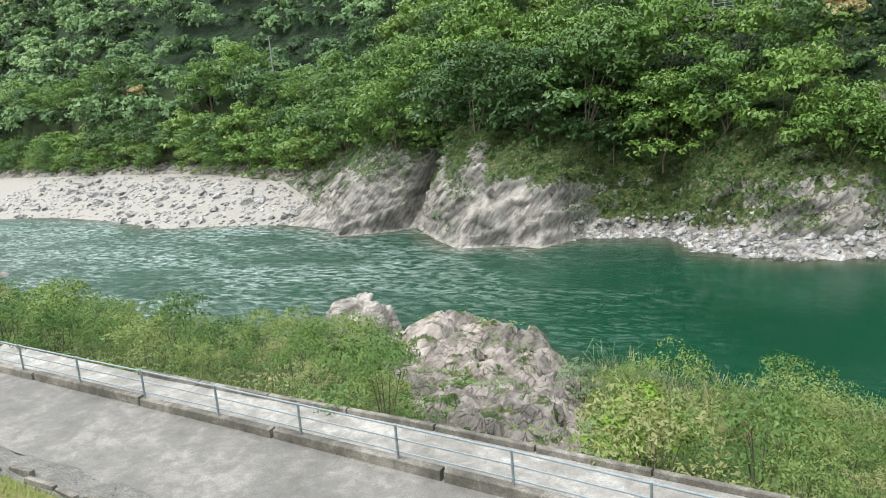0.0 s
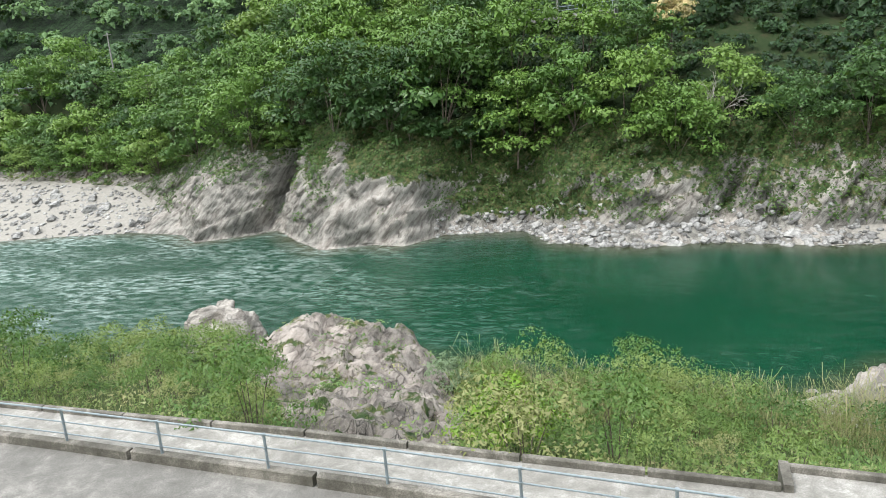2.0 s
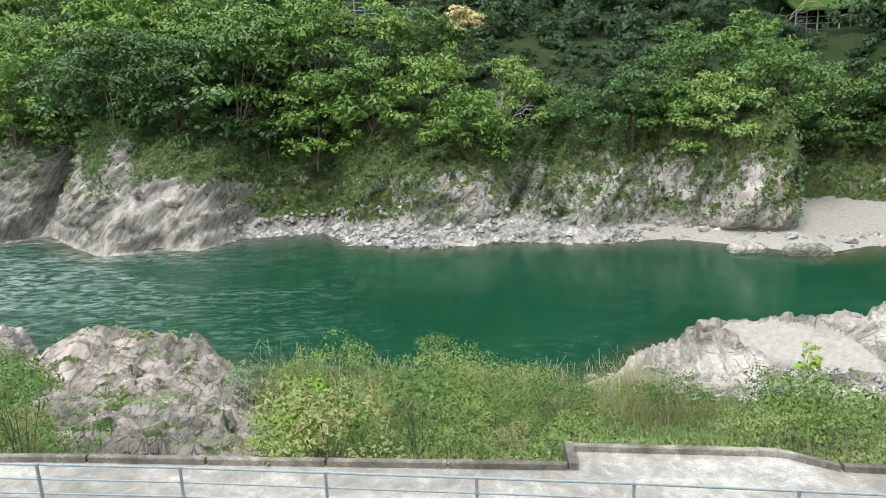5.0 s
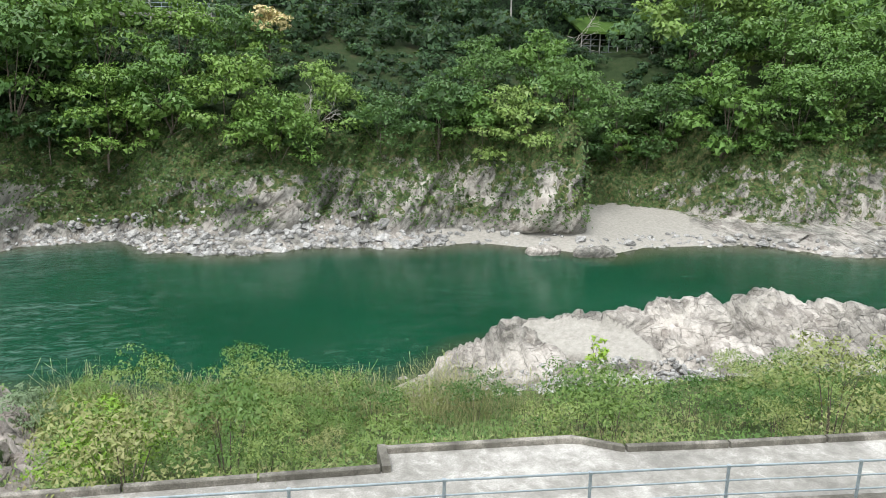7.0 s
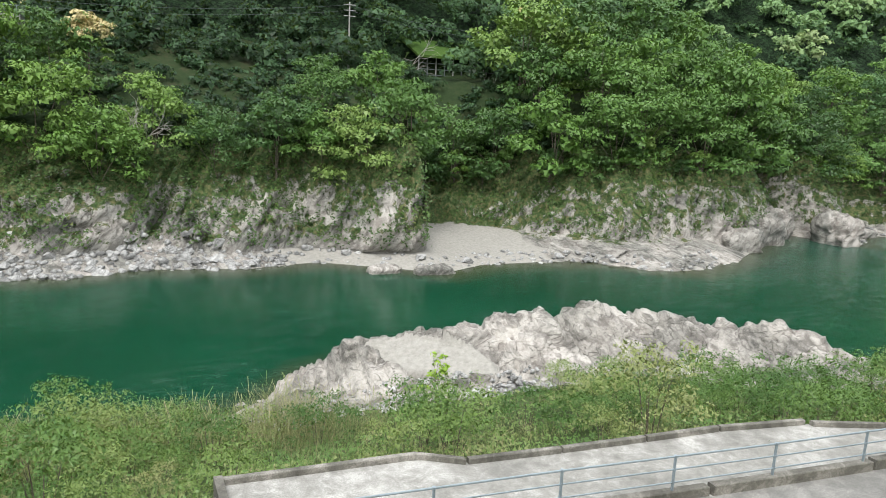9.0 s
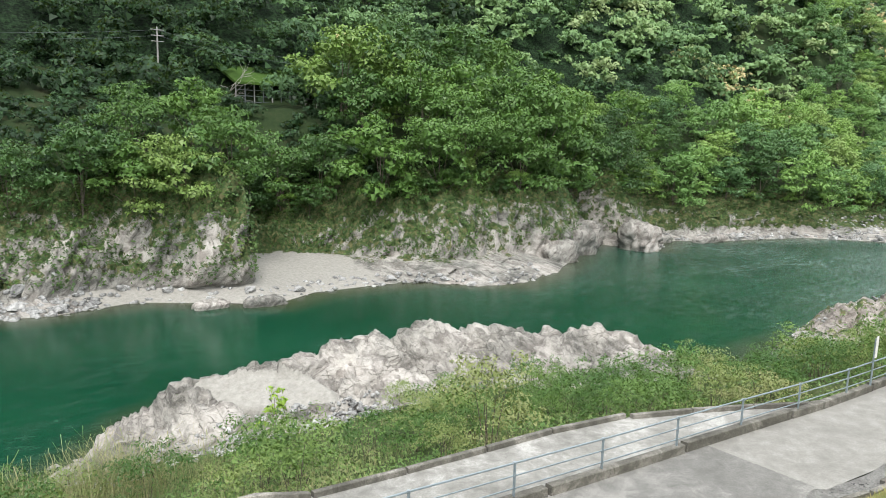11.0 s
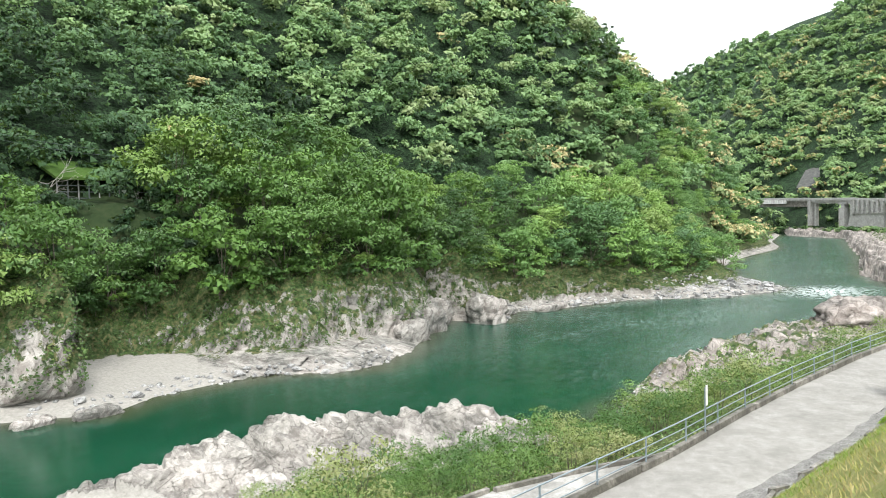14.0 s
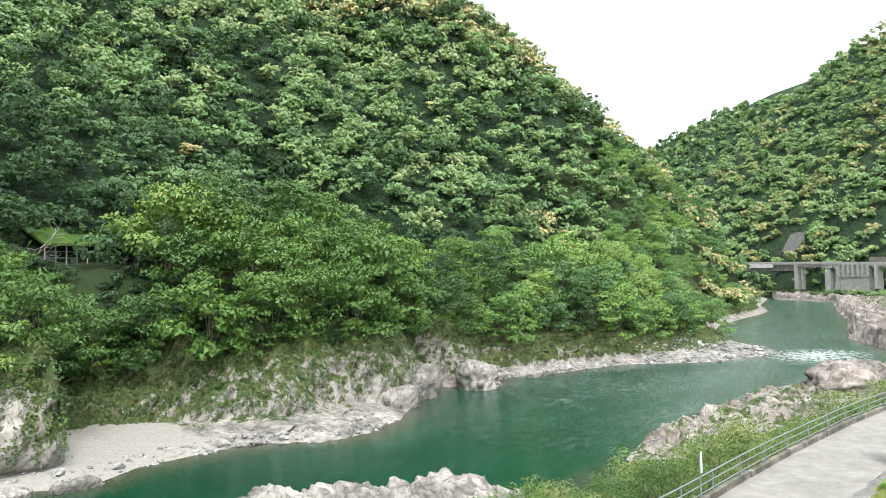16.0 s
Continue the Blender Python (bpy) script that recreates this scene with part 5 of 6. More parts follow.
for k in range(22):
    bm = bmesh.new()
    beam(bm, (44.4 + 1.5 * k, y0, zb), (44.4 + 1.5 * k, y0, zb + 3.6), 0.16, 0.16)
    part("column", bm, M_steel if k % 2 else M_conc, shed)
for h in (0.9, 1.8, 2.7):
    bm = bmesh.new()
    beam(bm, (44.4, y0 - 0.05, zb + h), (76, y0 - 0.05, zb + h), 0.09, 0.12)
    part("crossbar", bm, M_steel, shed)

deck = tagged(new("road_viaduct"), "grey concrete road deck with parapet rail among the trees", "viaduct")
yd, zd = 105.0, 25.2
bm = bmesh.new()
box(bm, -60, -9.5, yd, yd + 5, zd - 0.7, zd)
part("deck", bm, M_conc, deck)
for k in range(9):
    bm = bmesh.new()
    box(bm, -58 + 6 * k, -57.4 + 6 * k, yd + 0.6, yd + 1.4, zd - 8, zd - 0.7)
    part("pier", bm, M_conc, deck)
for k in range(26):
    bm = bmesh.new()
    beam(bm, (-59.8 + 2 * k, yd + 0.1, zd), (-59.8 + 2 * k, yd + 0.1, zd + 1.1), 0.08, 0.08)
    part("rail_post", bm, M_rail, deck)
for h in (0.55, 1.05):
    bm = bmesh.new()
    beam(bm, (-60, yd + 0.1, zd + h), (-9.6, yd + 0.1, zd + h), 0.07, 0.07)
    part("rail", bm, M_rail, deck)
wall_ob = tagged(new("retaining_wall"), "dark weathered retaining wall behind the trees", "wall")
bm = bmesh.new()
box(bm, -135, -60, 119, 120, 19, 22.6)
part("wall_body", bm, M_curb, wall_ob)
for k in range(12):
    bm = bmesh.new()
    beam(bm, (-133 + 6 * k, 118.9, 22.6), (-133 + 6 * k, 118.9, 23.7), 0.1, 0.1)
    part("rail_post", bm, M_rail, wall_ob)
bm = bmesh.new()
beam(bm, (-134, 118.9, 23.6), (-61, 118.9, 23.6), 0.08, 0.08)
part("rail", bm, M_rail, wall_ob)

fence = tagged(new("wire_fence"), "low grey fence above a bare brown embankment", "fence")
for k in range(14):
    x = 105 + 1.5 * k
    bm = bmesh.new()
    beam(bm, (x, 118, 26.2), (x, 118, 29.4), 0.1, 0.1)
    part("fence_post", bm, M_conc, fence)
for h in (28.2, 28.7, 29.2):
    bm = bmesh.new()
    beam(bm, (105, 118, h), (124.5, 118, h), 0.05, 0.05)
    part("fence_wire", bm, M_conc, fence)
bank_cut = tagged(new("embankment"), "bare brown cut bank below the fence", "embankment")
bm = bmesh.new()
prism(bm, [(102, 111, 23), (102, 118.2, 27.6), (102, 119, 20)], (26, 0, 0))
part("earth", bm, soil_material("brown_earth", [(0.3, (0.13, 0.09, 0.06)), (0.6, (0.24, 0.18, 0.12)), (0.8, (0.14, 0.18, 0.06))], 1.2), bank_cut)
hut = tagged(new("portal_hut"), "small dark trackside shelter with a pale roof", "shelter")
bm = bmesh.new()
box(bm, 140, 158, 98, 99, 17, 22.6)
part("wall_body", bm, M_curb, hut)
bm = bmesh.new()
prism(bm, [(150, 96, 23.0), (150, 99.4, 24.2), (150, 99.4, 24.5), (150, 96, 23.3)], (8, 0, 0))
part("roof", bm, M_conc, hut)
for k in range(3):
    bm = bmesh.new()
    beam(bm, (151 + 3 * k, 96.3, 18.5), (151 + 3 * k, 96.3, 23.1), 0.2, 0.2)
    part("column", bm, M_conc, hut)


def utility_pole(x, y, z, h, arms):
    ob = tagged(new("utility_pole"), "slim concrete utility pole with cross-arms above the trees", "utility pole", "utility poles on the far bank")
    bm = bmesh.new()
    tube(bm, [(x, y, z), (x, y, z + h)], [0.17, 0.11], 8)
    part("pole", bm, M_conc, ob)
    for k in range(arms):
        bm = bmesh.new()
        beam(bm, (x - 0.9, y - 0.1, z + h - 0.4 - 0.8 * k), (x + 0.9, y - 0.1, z + h - 0.4 - 0.8 * k), 0.1, 0.1)
        part("cross_arm", bm, M_conc, ob)
    return ob


POLES = [(-105, 116, 24, 8, 1), (-62, 112, 23, 9, 1), (-17, 103.5, 19, 8.5, 1), (33, 108, 19, 12, 3), (66, 106, 20, 9, 2)]
for p in POLES:
    utility_pole(*p)
for p, q in zip(POLES, POLES[1:]):
    for k in range(2):
        bm = bmesh.new()
        a, c = Vector((p[0], p[1], p[2] + p[3] - 0.4 - 0.8 * k)), Vector((q[0], q[1], q[2] + q[3] - 0.4 - 0.8 * k))
        tube(bm, [a.lerp(c, t / 10) - Vector((0, 0, 1.2 * 4 * (t / 10) * (1 - t / 10))) for t in range(11)], 0.025, 4)
        tagged(part("power_cable", bm, M_steel, None), "thin dark cable sagging between utility poles", "cable", "cables on the far bank")

bridge = tagged(new("valley_viaduct"), "long pale concrete road viaduct along the foot of the mountain", "viaduct")


def along(t, off=0.0, z=0.0):
    """A point on the viaduct's line; t from 0 at its far end to 1, off metres towards the river."""
    return Vector((515 - 77 * t - 0.797 * off, 144 - 102 * t + 0.6 * off, z))


def slab_along(t0, t1, o0, o1, z0, z1, z0b=None, z1b=None):
    """A block along the viaduct's line, sloping from t0 to t1."""
    z0b, z1b = z0 if z0b is None else z0b, z1 if z1b is None else z1b
    bm = bmesh.new()
    q = [bm.verts.new(along(t, o, z)) for t, o, z in ((t0, o0, z0), (t1, o0, z0b), (t1, o1, z0b), (t0, o1, z0), (t0, o0, z1), (t1, o0, z1b), (t1, o1, z1b), (t0, o1, z1))]
    for f in ((0, 1, 2, 3), (7, 6, 5, 4), (0, 4, 5, 1), (1, 5, 6, 2), (2, 6, 7, 3), (3, 7, 4, 0)):
        bm.faces.new([q[i] for i in f])
    bmesh.ops.recalc_face_normals(bm, faces=bm.faces)
    return bm


# far stretch on a low wall, then two spans with an abutment wall between them
for t0, t1, za, zc in ((-0.15, 0.335, 24.2, 22.6), (0.335, 0.62, 22.4, 21.6), (0.62, 0.77, 21.3, 20.6), (0.77, 1.12, 20.4, 19.4)):
    part("deck", slab_along(t0, t1, -14, 0, za - 1.5, za - 0.3, zc - 1.5, zc - 0.3), M_pale, bridge)
    part("parapet", slab_along(t0, t1, 0, 0.35, za - 0.7, za + 0.7, zc - 0.7, zc + 0.7), M_pale, bridge)
for t0, t1, za, zc in ((0.335, 0.62, 20.9, 20.1), (0.77, 1.12, 18.9, 17.9)):
    for o in (-6.5, -4, -1.5):
        part("girder", slab_along(t0, t1, o, o + 0.6, za - 1.2, za, zc - 1.2, zc), M_pale, bridge)
part("abutment", slab_along(-0.12, 0.335, -3, -1.0, 19.0, 23.2, 17.5, 21.6), M_curb, bridge)
for k in range(10):
    t = 0.0 + 0.018 * k
    part("buttress", slab_along(t, t + 0.007, -1.0, 1.0 - 0.1 * k / 9, 20.4 - 2.2 * t, 23 - 4 * t), M_white, bridge)
for t, w, o, zb_, zt in ((0.325, 0.018, 0.5, 9, 21.6), (0.352, 0.012, -1.5, 9, 21.2), (0.525, 0.03, 0.8, 4, 16.6), (0.535, 0.016, 0.2, 16.6, 19.0), (0.59, 0.014, 0.5, 15.5, 19.2), (0.80, 0.016, 0.6, 5, 19.2), (0.99, 0.03, 0.6, 3, 18.4)):
    part("pier", slab_along(t, t + w, -3.5, o, zb_ - 3, zt), M_pale, bridge)
for t, w in ((0.522, 0.045), (0.58, 0.03)):
    part("pier_cap", slab_along(t, t + w, -5, 0.6, 18.6, 19.6), M_pale, bridge)
bm = slab_along(0.60, 0.765, -6, -0.6, 5, 20.6)
part("abutment", bm, M_pale, bridge)
bm = bmesh.new()
prism(bm, [along(0.565, -0.4, 4), along(0.60, -0.4, 4), along(0.612, -0.4, 20.4), along(0.598, -0.4, 20.4)], along(0, -4) - along(0))
part("wing_wall", bm, M_pale, bridge)
for k in range(7):
    t = 0.602 + 0.0265 * k
    part("buttress", slab_along(t, t + 0.009, -0.6, 0.7, 13.5, 20.8 - 0.6 * k / 6), M_pale, bridge)
part("ledge", slab_along(0.605, 0.76, -0.6, 0.2, 13.0, 13.6), M_pale, bridge)
wall2 = tagged(new("retaining_wall"), "stained concrete retaining wall above the valley road", "wall")
part("wall_body", slab_along(0.70, 0.86, -11, -9.5, 17, 24.2, 17, 23.2), M_curb, wall2)
slab_ob = tagged(new("slope_facing"), "grey shotcrete facing on the wooded mountainside", "retaining wall")
rag = np.random.default_rng(77)
bm = bmesh.new()
ring = []
for yy, zz in ((117, 31.5), (122, 32.5), (128, 31.2), (134, 31.5), (133, 38), (131.5, 44.5), (126, 46), (121, 45), (118.5, 38)):
    ring.append((float(hill_base(yy)) + (zz - 6.0) / 0.72 + rag.uniform(-0.5, 0.5), yy, zz))
prism(bm, ring, (2.0, 0, -5))
part("facing", bm, M_shot, slab_ob)
r = np.random.default_rng(78)
spots_ = []
for _ in range(120):
    t, o = r.uniform(0.5, 1.1), r.uniform(2.5, 20)
    p = along(t, o)
    if p.y < float(near_shore(p.x)) - 3 and not (0.5 < t < 0.58 and o < 14):
        spots_.append((p.x, p.y, 3.2 + 0.1 * max(0, 8 - o)))
spots_ = np.array(spots_)
wood_mesh("viaduct_thicket", spots_, r.uniform(1.4, 2.8, len(spots_)), np.full(len(spots_), 110), np.full(len(spots_), 0.6), r.random(len(spots_)), np.zeros(len(spots_), bool), "green thicket on the bank below the viaduct", 12)

# ---- bare trees, blossom trees ----
def bare_tree(seed, base, h, label):
    r = np.random.default_rng(seed)
    ob = tagged(new("dead_tree"), label, "dead tree")
    bm = bmesh.new()

    def grow(p, d, ln, rad, depth):
        q = p + d * ln
        m = p.lerp(q, 0.5) + Vector(r.normal(0, 0.06 * ln, 3))
        tube(bm, [p, m, q], [rad, rad * 0.8, rad * 0.6], 5)
        if depth:
            for _ in range(3):
                e = (d + Vector(r.normal(0, 0.55, 3))).normalized()
                grow(q if r.random() < 0.6 else m, e, ln * r.uniform(0.55, 0.8), rad * 0.6, depth - 1)

    grow(Vector(base), Vector((0.5, -0.7, 0.7)).normalized(), h * 0.36, 0.09, 3)
    part("branch", bm, M_dead, ob)


bare_tree(3, (0.5, 82.5, 11.5), 8, "bleached bare tree leaning out over the cliff")
bare_tree(4, (2.8, 81.5, 11.0), 7, "bleached bare tree leaning out over the cliff")
bare_tree(8, (50, 101, 17), 8, "grey bare tree among green crowns")
bare_tree(9, (40, 106, 20), 10, "grey bare tree among green crowns")
for x, u, sc in ((-2.0, 19.0, 0.95), (68.0, 52.0, 0.8), (84, 66, 0.9), (-150, 34, 0.8), (93, 52, 0.6), (96.0, 46.0, 0.7)):
    y, z = far_place(np.array([x]), np.array([u]))
    ob = bloom_tree if x == -2.0 else copy_thing(bloom_tree, Matrix())
    ob.matrix_basis = Matrix.Translation((x, float(y[0]), float(z[0]) + (2.6 if x == -2.0 else 0))) @ Matrix.Rotation(x, 4, "Z") @ Matrix.Scale(sc, 4)

# ---- loose rocks ----
def hull_rock(seed, points=15):
    """An angular stone about one metre across."""
    r = np.random.default_rng(seed)
    q = r.normal(size=(points, 3))
    q /= np.linalg.norm(q, axis=1, keepdims=True)
    q *= np.array([0.55, 0.42, 0.34]) * r.uniform(0.75, 1.15, (points, 1))
    bm = bmesh.new()
    for p in q:
        bm.verts.new(p)
    res = bmesh.ops.convex_hull(bm, input=bm.verts)
    bmesh.ops.delete(bm, geom=list({g for g in res["geom_interior"] if isinstance(g, bmesh.types.BMVert)}), context="VERTS")
    bmesh.ops.triangulate(bm, faces=bm.faces)
    bm.verts.index_update()
    v = np.array([p.co for p in bm.verts])
    f = np.array([[p.index for p in t.verts] for t in bm.faces])
    return bm, v, f


HULLS = [hull_rock(300 + i) for i in range(7)]
HULL_ME = []
for i, (bm, v, f) in enumerate(HULLS):
    me = bpy.data.meshes.new("boulder")
    bm.to_mesh(me)
    bm.free()
    me.materials.append(M_boulder)
    HULL_ME.append(me)


def stones(name, places, sizes, seed, label, mat):
    """Many angular stones joined in one mesh."""
    r = np.random.default_rng(seed)
    vs, fs, n0 = [], [], 0
    for p, s_ in zip(places, sizes):
        _, v, f = HULLS[int(r.integers(0, 7))]
        a, e = r.uniform(0, 6.28), r.normal(0, 0.35)
        ca, sa, ce, se = math.cos(a), math.sin(a), math.cos(e), math.sin(e)
        m = np.array([[ca, -sa, 0], [sa, ca, 0], [0, 0, 1]]) @ np.array([[1, 0, 0], [0, ce, -se], [0, se, ce]])
        vs.append(v @ m.T * s_ + p)
        fs.append(f + n0)
        n0 += len(v)
    return tagged(mesh_object(name, np.concatenate(vs), np.concatenate(fs), mat), label, "stones", kind="stuff")


def scatter(r, count, x0, x1, ua, ub):
    out = []
    for _ in range(count):
        x = r.uniform(x0, x1)
        u = ua + (ub(x) - ua) * r.random()
        y, z = far_place(np.array([x]), np.array([u]))
        out.append((x, float(y[0]), float(z[0])))
    return out


r = np.random.default_rng(55)
bwf = lambda x: float(np.interp(x, KX, BEACH_W))
big = scatter(r, 90, -165, -76, -0.8, lambda x: bwf(x) * 0.85) + scatter(r, 75, -17, 13, -0.6, lambda x: bwf(x) + 1) + scatter(r, 30, 138, 172, -0.8, lambda x: bwf(x)) + scatter(r, 14, 14, 60, -0.5, lambda x: 4) + scatter(r, 12, 95, 138, -0.4, lambda x: 3)
for p in big:
    s_ = r.uniform(0.9, 2.1) * (0.8 if -20 < p[0] < 60 else 1.15)
    ob = tagged(new("boulder", HULL_ME[int(r.integers(0, 7))]), "angular pale grey boulder at the water's edge", "boulder", "boulders along the river")
    ob.matrix_basis = Matrix.Translation((p[0], p[1], p[2] + 0.1 * s_)) @ Matrix.Rotation(r.uniform(0, 6.28), 4, "Z") @ Matrix.Rotation(r.normal(0, 0.3), 4, "X") @ Matrix.Scale(s_, 4)
small = scatter(r, 1300, -172, -75, -0.8, lambda x: bwf(x) * 0.95) + scatter(r, 800, -28, 16, -0.7, lambda x: bwf(x) + 0.8) + scatter(r, 500, 136, 178, -0.8, lambda x: bwf(x) + 2) + scatter(r, 200, 14, 66, -0.6, lambda x: 4) + scatter(r, 200, 94, 140, -0.5, lambda x: 4)
stones("shore_stones", np.array(small), r.uniform(0.3, 1.0, len(small)), 3, "pale grey angular river stones", M_boulder)
small = []
for _ in range(900):
    x, y = r.uniform(6, 22), r.uniform(31, 37)
    if isle_side(np.array(x), np.array(y)) > 4.0:
        small.append((x, y, float(near_ground(np.array([x]), np.array([y]))[0])))
for _ in range(500):
    x = r.uniform(48, 130)
    y = float(near_shore(x)) - r.uniform(-0.6, 2)
    small.append((x, y, float(near_ground(np.array([x]), np.array([y]))[0])))
stones("bank_stones", np.array(small), r.uniform(0.15, 0.5, len(small)), 4, "loose pale stones between the rocks", M_boulder)


def rock_blob(name, centre, size, seed, mat, label, dip=0.5, res=34, grain=0.8):
    """A weathered rock: a flattened ball broken into tilted blocks."""
    t, p = np.meshgrid(np.linspace(0.02, np.pi - 0.02, res), np.linspace(0, 2 * np.pi, 2 * res), indexing="ij")
    d = np.stack([np.sin(t) * np.cos(p), np.sin(t) * np.sin(p), np.cos(t)], -1)
    k = 1 / (np.abs(d[..., 0]) ** 3.4 + np.abs(d[..., 1]) ** 3.4 + np.abs(d[..., 2]) ** 3.4) ** (1 / 3.4)
    v = d * k[..., None] * np.array(size)
    b = facets(v[..., 0] + seed, v[..., 1], v[..., 2], dip, grain) * 0.42 * min(size) / 1.2
    b[:, -1] = b[:, 0]
    cap = np.clip(np.sin(t) / 0.35, 0, 1)
    b = b * cap + 0.15 * (1 - cap)
    v = v + d * b[..., None] + np.array(centre)
    ob = mesh_object(name, v.reshape(-1, 3), grid_faces(res, 2 * res)[:, ::-1], mat, attrs={"green": np.full(v.shape[0] * v.shape[1], -0.3)})
    return tagged(ob, label, "rock")


rock_blob("river_rock", (-31.8, 41.2, 0.4), (2.8, 1.8, 2.4), 5, M_rock, "pale rock standing in the river near the bank")
rock_blob("river_rock", (-28.6, 40.6, -0.35), (1.4, 1.0, 0.6), 9, M_purple, "low brown rock awash beside a larger rock")
rock_blob("cliff_rock_block", (92.8, 68.2, 1.4), (2.3, 2.8, 2.8), 15, M_cliff, "pale square rock block at the foot of the cliff", 1.3)
rock_blob("cliff_rock_block", (73.5, 67.6, 0.8), (3.4, 2.2, 2.0), 52, M_cliff, "pale jointed rock at the foot of the cliff", 1.3)
rock_blob("cliff_rock_block", (80, 70.8, 1.2), (3.6, 2.4, 2.6), 57, M_cliff, "pale jointed rock at the foot of the cliff", 1.3)
rock_blob("cliff_rock_block", (86.5, 74.4, 1.4), (3.0, 2.4, 2.8), 63, M_cliff, "pale jointed rock at the foot of the cliff", 1.3)
rock_blob("shore_rock", (102, 71.5, 0.2), (3.2, 1.6, 1.0), 25, M_cliff, "low pale rock ledge on the far shore", 0.2)
rock_blob("shore_rock", (112, 67.5, 0.2), (4.5, 1.4, 0.9), 28, M_cliff, "low pale rock ledge on the far shore", 0.2)
rock_blob("shore_rock", (24.5, 66.6, 0.1), (1.8, 1.0, 0.6), 31, M_cliff, "pale rock ledge at the edge of the sand", 0.1)
rock_blob("shore_rock", (29.3, 65.0, 0.1), (2.2, 0.9, 0.7), 33, M_cliff, "pale rock ledge at the edge of the sand", 0.1)
rock_blob("bank_rock_mass", (97, 16.5, 3.6), (8, 4, 2.4), 46, M_purple, "large weathered rock above the rapids", 0.2, 44)
rock_blob("bank_rock_mass", (71, 23.6, 2.2), (4, 2, 1.2), 47, M_purple, "weathered rock on the river bank", 0.2)
rock_blob("bank_rock_mass", (61.5, 24.4, 1.4), (2.6, 1.6, 1.1), 48, M_purple, "weathered rock on the river bank", 0.2)

# ---- grass on the slope, edging and weeds by the road ----
r = np.random.default_rng(73)
k = 42000
x = np.where(r.random(k) < 0.72, r.uniform(8, 50, k), r.uniform(-34, -8, k))
foot = road_edge(x) - 0.95
top_y = np.minimum(foot - 7.5, 0.6)
q = r.random(k) ** 1.25
y = foot + (top_y - foot) * q
z = (road_z(x) + 0.12) * (1 - q) + 15.3 * q - 0.05
h = r.uniform(0.05, 0.17, k)
ang = r.uniform(0, 6.28, k)
side = np.stack([np.cos(ang), np.sin(ang), 0 * ang], 1) * r.uniform(0.008, 0.02, k)[:, None]
tip = np.stack([r.normal(0, 0.06, k), r.normal(0.03, 0.06, k), h], 1)
c0 = np.stack([x, y, z], 1)
v = np.stack([c0 - side, c0 + side, c0 + tip], 1).reshape(-1, 3)
tint = np.clip(0.5 + 0.8 * fbm(x * 0.5, y * 0.5, z * 0, 3) + r.normal(0, 0.15, k), 0, 1)
M_turf = leaf_material("turf_blades", [(0.0, (0.11, 0.22, 0.04)), (0.4, (0.22, 0.30, 0.06)), (0.7, (0.36, 0.34, 0.11)), (1.0, (0.42, 0.33, 0.18))], thing=False)
tagged(mesh_object("turf", v, np.arange(3 * k).reshape(k, 3), M_turf, attrs={"tint": np.repeat(tint, 3)}), "short green and straw-coloured grass on the slope", "grass", kind="stuff")

edging = tagged(new("drain_edging"), "broken dark edging blocks along the gravel", "edging")
for k in range(34):
    x = -24 + 1.05 * k if k < 12 else 16 + 1.0 * (k - 12)
    y = float(road_edge(x)) - 0.75 + 0.12 * math.sin(k * 2.3)
    z = float(road_z(x)) + 0.1
    bm = bmesh.new()
    box(bm, -0.48, 0.48, -0.07, 0.07, -0.12, 0.1)
    bmesh.ops.bevel(bm, geom=bm.edges[:], offset=0.015, segments=1)
    ob = part("edging_block", bm, M_curb, edging)
    ob.matrix_basis = pose(x, y, z, 6 * math.sin(k * 1.7), 5 * math.sin(k * 2.9), math.degrees(math.atan2(float(road_edge(x + 0.5)) - float(road_edge(x - 0.5)), 1)) + 9 * math.sin(k * 3.7))
pebbles = []
for _ in range(1200):
    x = r.uniform(10, 40) if r.random() < 0.6 else r.uniform(-32, -8)
    y = float(road_edge(x)) + r.normal(-0.5, 0.22)
    pebbles.append((x, y, float(road_z(x)) + 0.02 + 0.04 * r.random()))
stones("gravel_stones", np.array(pebbles), r.uniform(0.03, 0.085, len(pebbles)), 9, "grey crushed gravel stones beside the road", M_boulder)

kq = 2600
x = r.uniform(33, 46, kq)
foot = road_edge(x) - 0.7
y = foot - np.abs(r.normal(0, 0.55, kq))
z = road_z(x) + 0.25 + (foot - y) * 0.75 + 0.15 * r.random(kq)
v, f = leaves(r, np.stack([x, y, z], 1), np.stack([r.normal(0, 0.5, kq), r.normal(0.6, 0.4, kq), np.ones(kq)], 1), np.full(kq, 0.10), 0.7)
ivy_ob = mesh_object("ivy", v, f, M_maple)
tagged(ivy_ob, "bright green ivy along the foot of the slope", "ivy", kind="stuff")
pillar = tagged(new("concrete_pillar"), "leaning grey concrete pillar beside the road", "pillar")
bm = bmesh.new()
prism(bm, [(38.6, 4.3, 7.0), (39.6, 4.3, 7.0), (39.6, 5.0, 7.0), (38.6, 5.0, 7.0)], (0.5, -0.25, 4.2))
part("shaft", bm, M_conc, pillar)

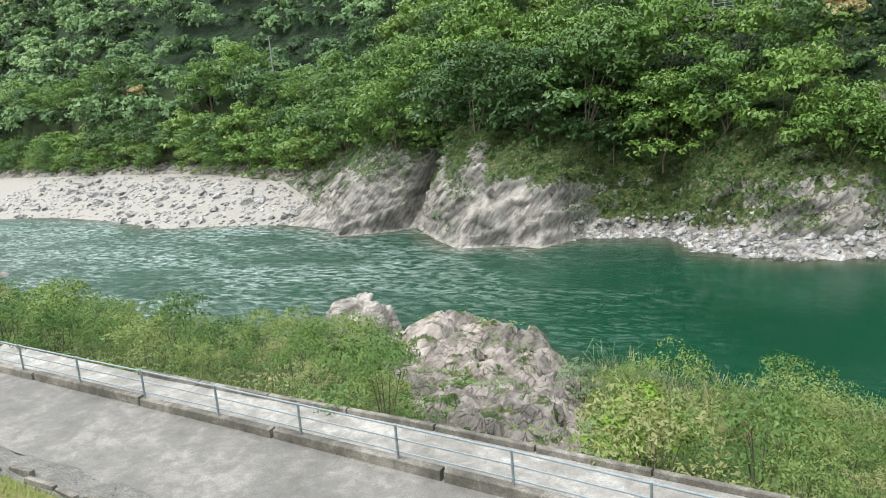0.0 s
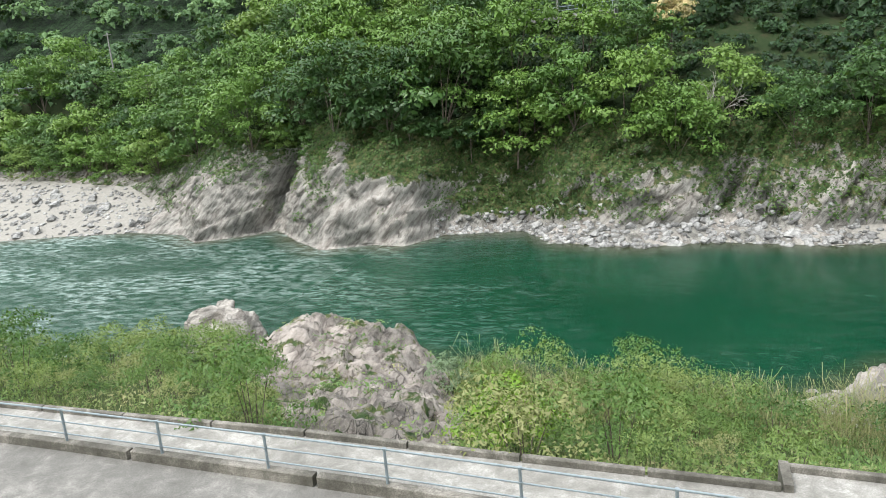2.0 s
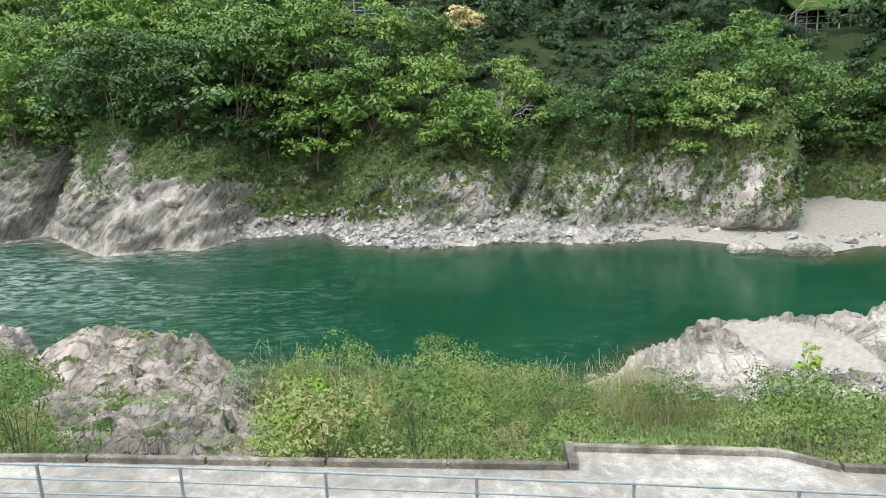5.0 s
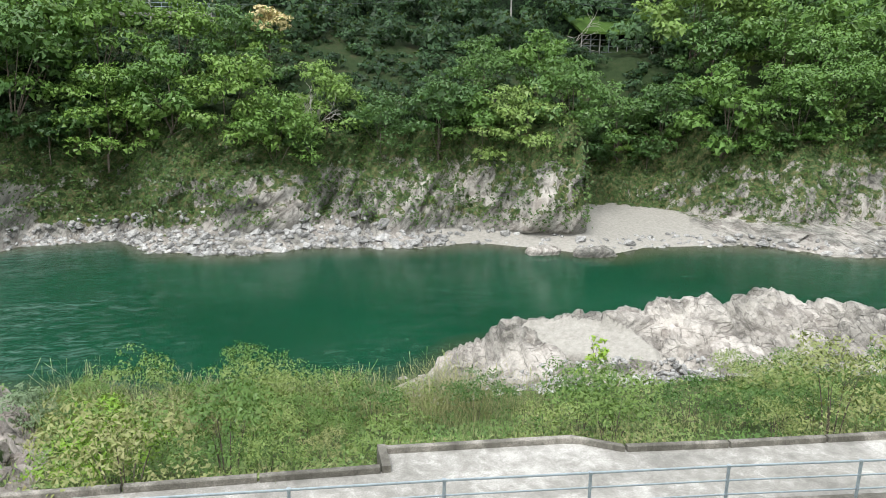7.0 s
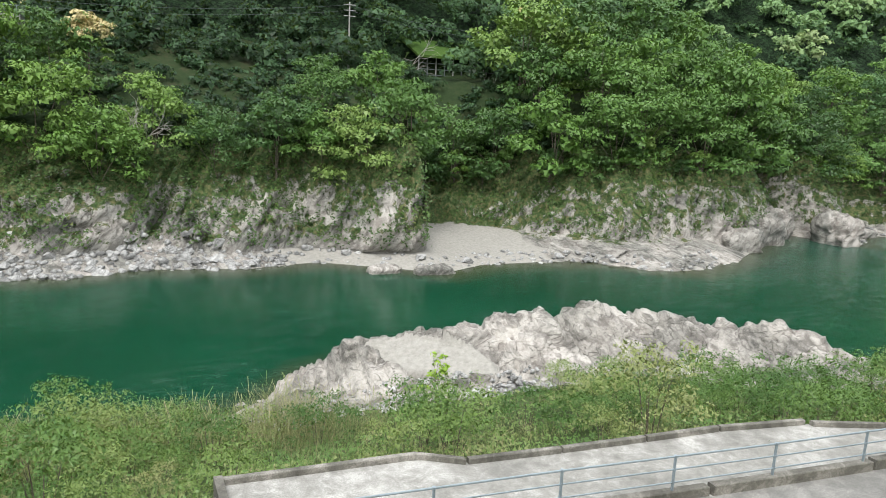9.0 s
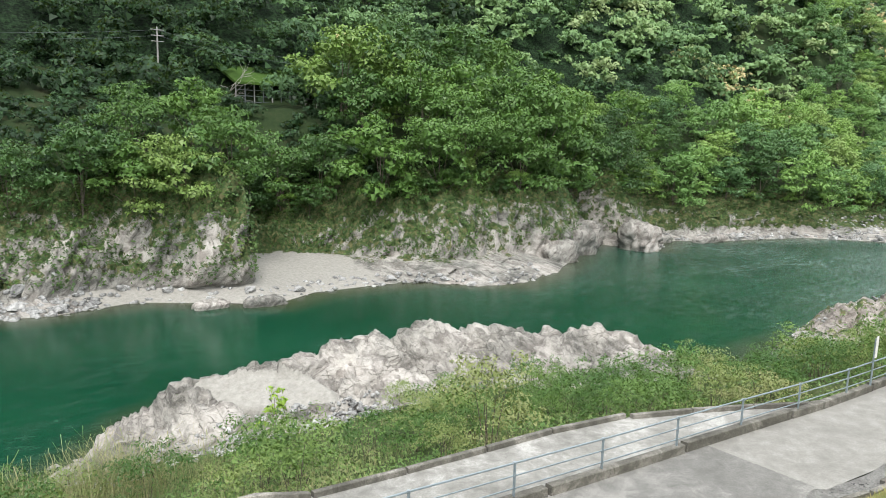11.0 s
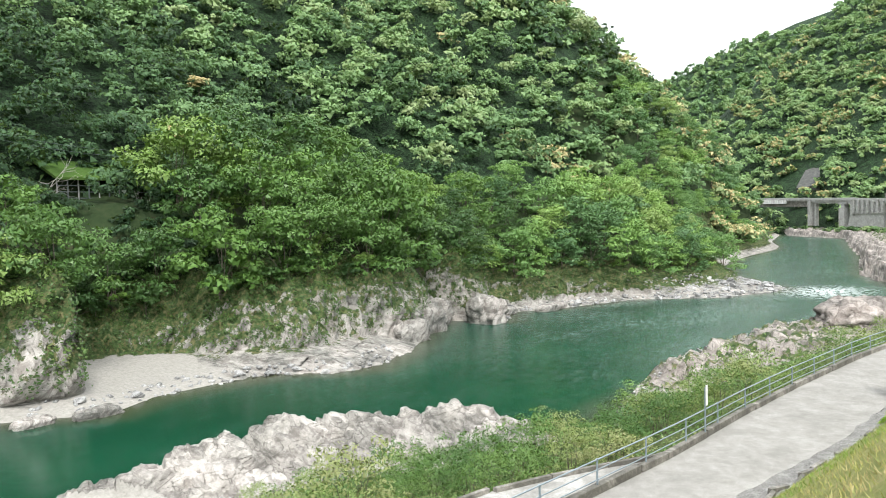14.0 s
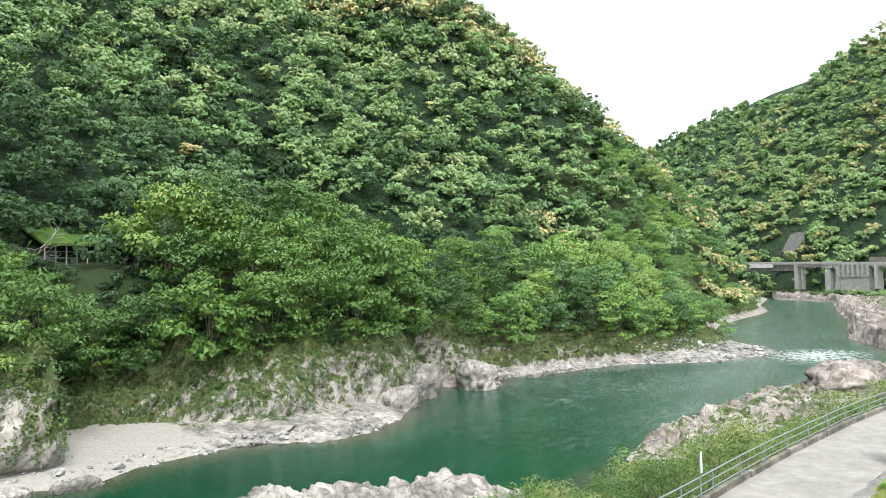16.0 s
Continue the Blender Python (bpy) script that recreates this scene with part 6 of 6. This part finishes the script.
# ---- low undergrowth over the near bank ----
r = np.random.default_rng(71)
k = 70000
x = np.where(r.random(k) < 0.75, r.uniform(-45, 48, k), r.uniform(48, 130, k))
y = wall_y(x) + 0.25 + (near_shore(x) - wall_y(x)) * r.random(k)
a, b_, c = rock_mask(x, y)
tuft = vnoise(x * 0.8, y * 0.8, x * 0 + 5)
keep = ((a < 0.02 + 0.25 * r.random(k) ** 3) | (tuft > 0.66)) & (b_ < 0.05) & (r.random(k) > c * 0.85) & (y < near_shore(x) - 0.2)
x, y = x[keep], y[keep]
k = len(x)
z = near_ground(x, y) + 0.05 + 0.45 * r.random(k) * vnoise(x * 0.6, y * 0.6, x * 0)
nr = np.stack([r.normal(0, 0.7, k), r.normal(-0.3, 0.7, k), np.ones(k)], 1)
v, f = leaves(r, np.stack([x, y, z], 1), nr, np.where(x < 48, 0.10, 0.16), 0.4)
tint = np.clip(0.5 + 0.7 * fbm(x * 0.3, y * 0.3, x * 0, 3) + r.normal(0, 0.15, k), 0, 1)
M_under = leaf_material("undergrowth", [(0.0, (0.06, 0.14, 0.035)), (0.4, (0.11, 0.21, 0.05)), (0.7, (0.19, 0.26, 0.085)), (1.0, (0.36, 0.33, 0.17))], thing=False)
tagged(mesh_object("undergrowth", v, f, M_under, attrs={"tint": np.repeat(tint, 3)}), "tangled low grass and weeds over the bank", "undergrowth", kind="stuff")

# ---- plants on the cliffs ----
gx, gu, gy2, gz2, green, bw, tu = (q.ravel() for q in BANK)
patch = fbm(gx * 0.35, gy2 * 0.35, gz2 * 0.35, 4)
want = smooth(0.0, 0.35, green + 0.6 * patch + 0.12) * (gu > bw) * (gu < tu + 0.8) * (gz2 > 1.2) * (gx > -95) * (gx < 175)
want = want * np.where(gx > 100, 2.2, 1.0)
r = np.random.default_rng(61)
pick = np.flatnonzero(r.random(len(gx)) < want * 1.5)
pick = np.concatenate([pick, pick, pick[r.random(len(pick)) < 0.6]])
c = np.stack([gx[pick], gy2[pick] - 0.15, gz2[pick] + 0.12], 1) + r.normal(0, 0.22, (len(pick), 3))
nr = np.stack([r.normal(0, 0.5, len(pick)), -0.7 + r.normal(0, 0.4, len(pick)), 0.9 + 0 * pick], 1)
v, f = leaves(r, c, nr, np.full(len(pick), 0.19))
M_cliffplants = leaf_material("cliff_plants", [(0.0, (0.022, 0.055, 0.014)), (0.45, (0.045, 0.098, 0.02)), (0.8, (0.08, 0.145, 0.028)), (1.0, (0.19, 0.17, 0.075))], thing=False)
tint = np.clip(0.45 + 0.6 * fbm(c[:, 0] * 0.5, c[:, 1] * 0.5, c[:, 2] * 0.5, 3) + r.normal(0, 0.08, len(pick)), 0, 1)
tagged(mesh_object("cliff_plants", v, f, M_cliffplants, attrs={"tint": np.repeat(tint, 3)}), "ferns, ivy and dry grass clinging to the cliff", "plants", kind="stuff")
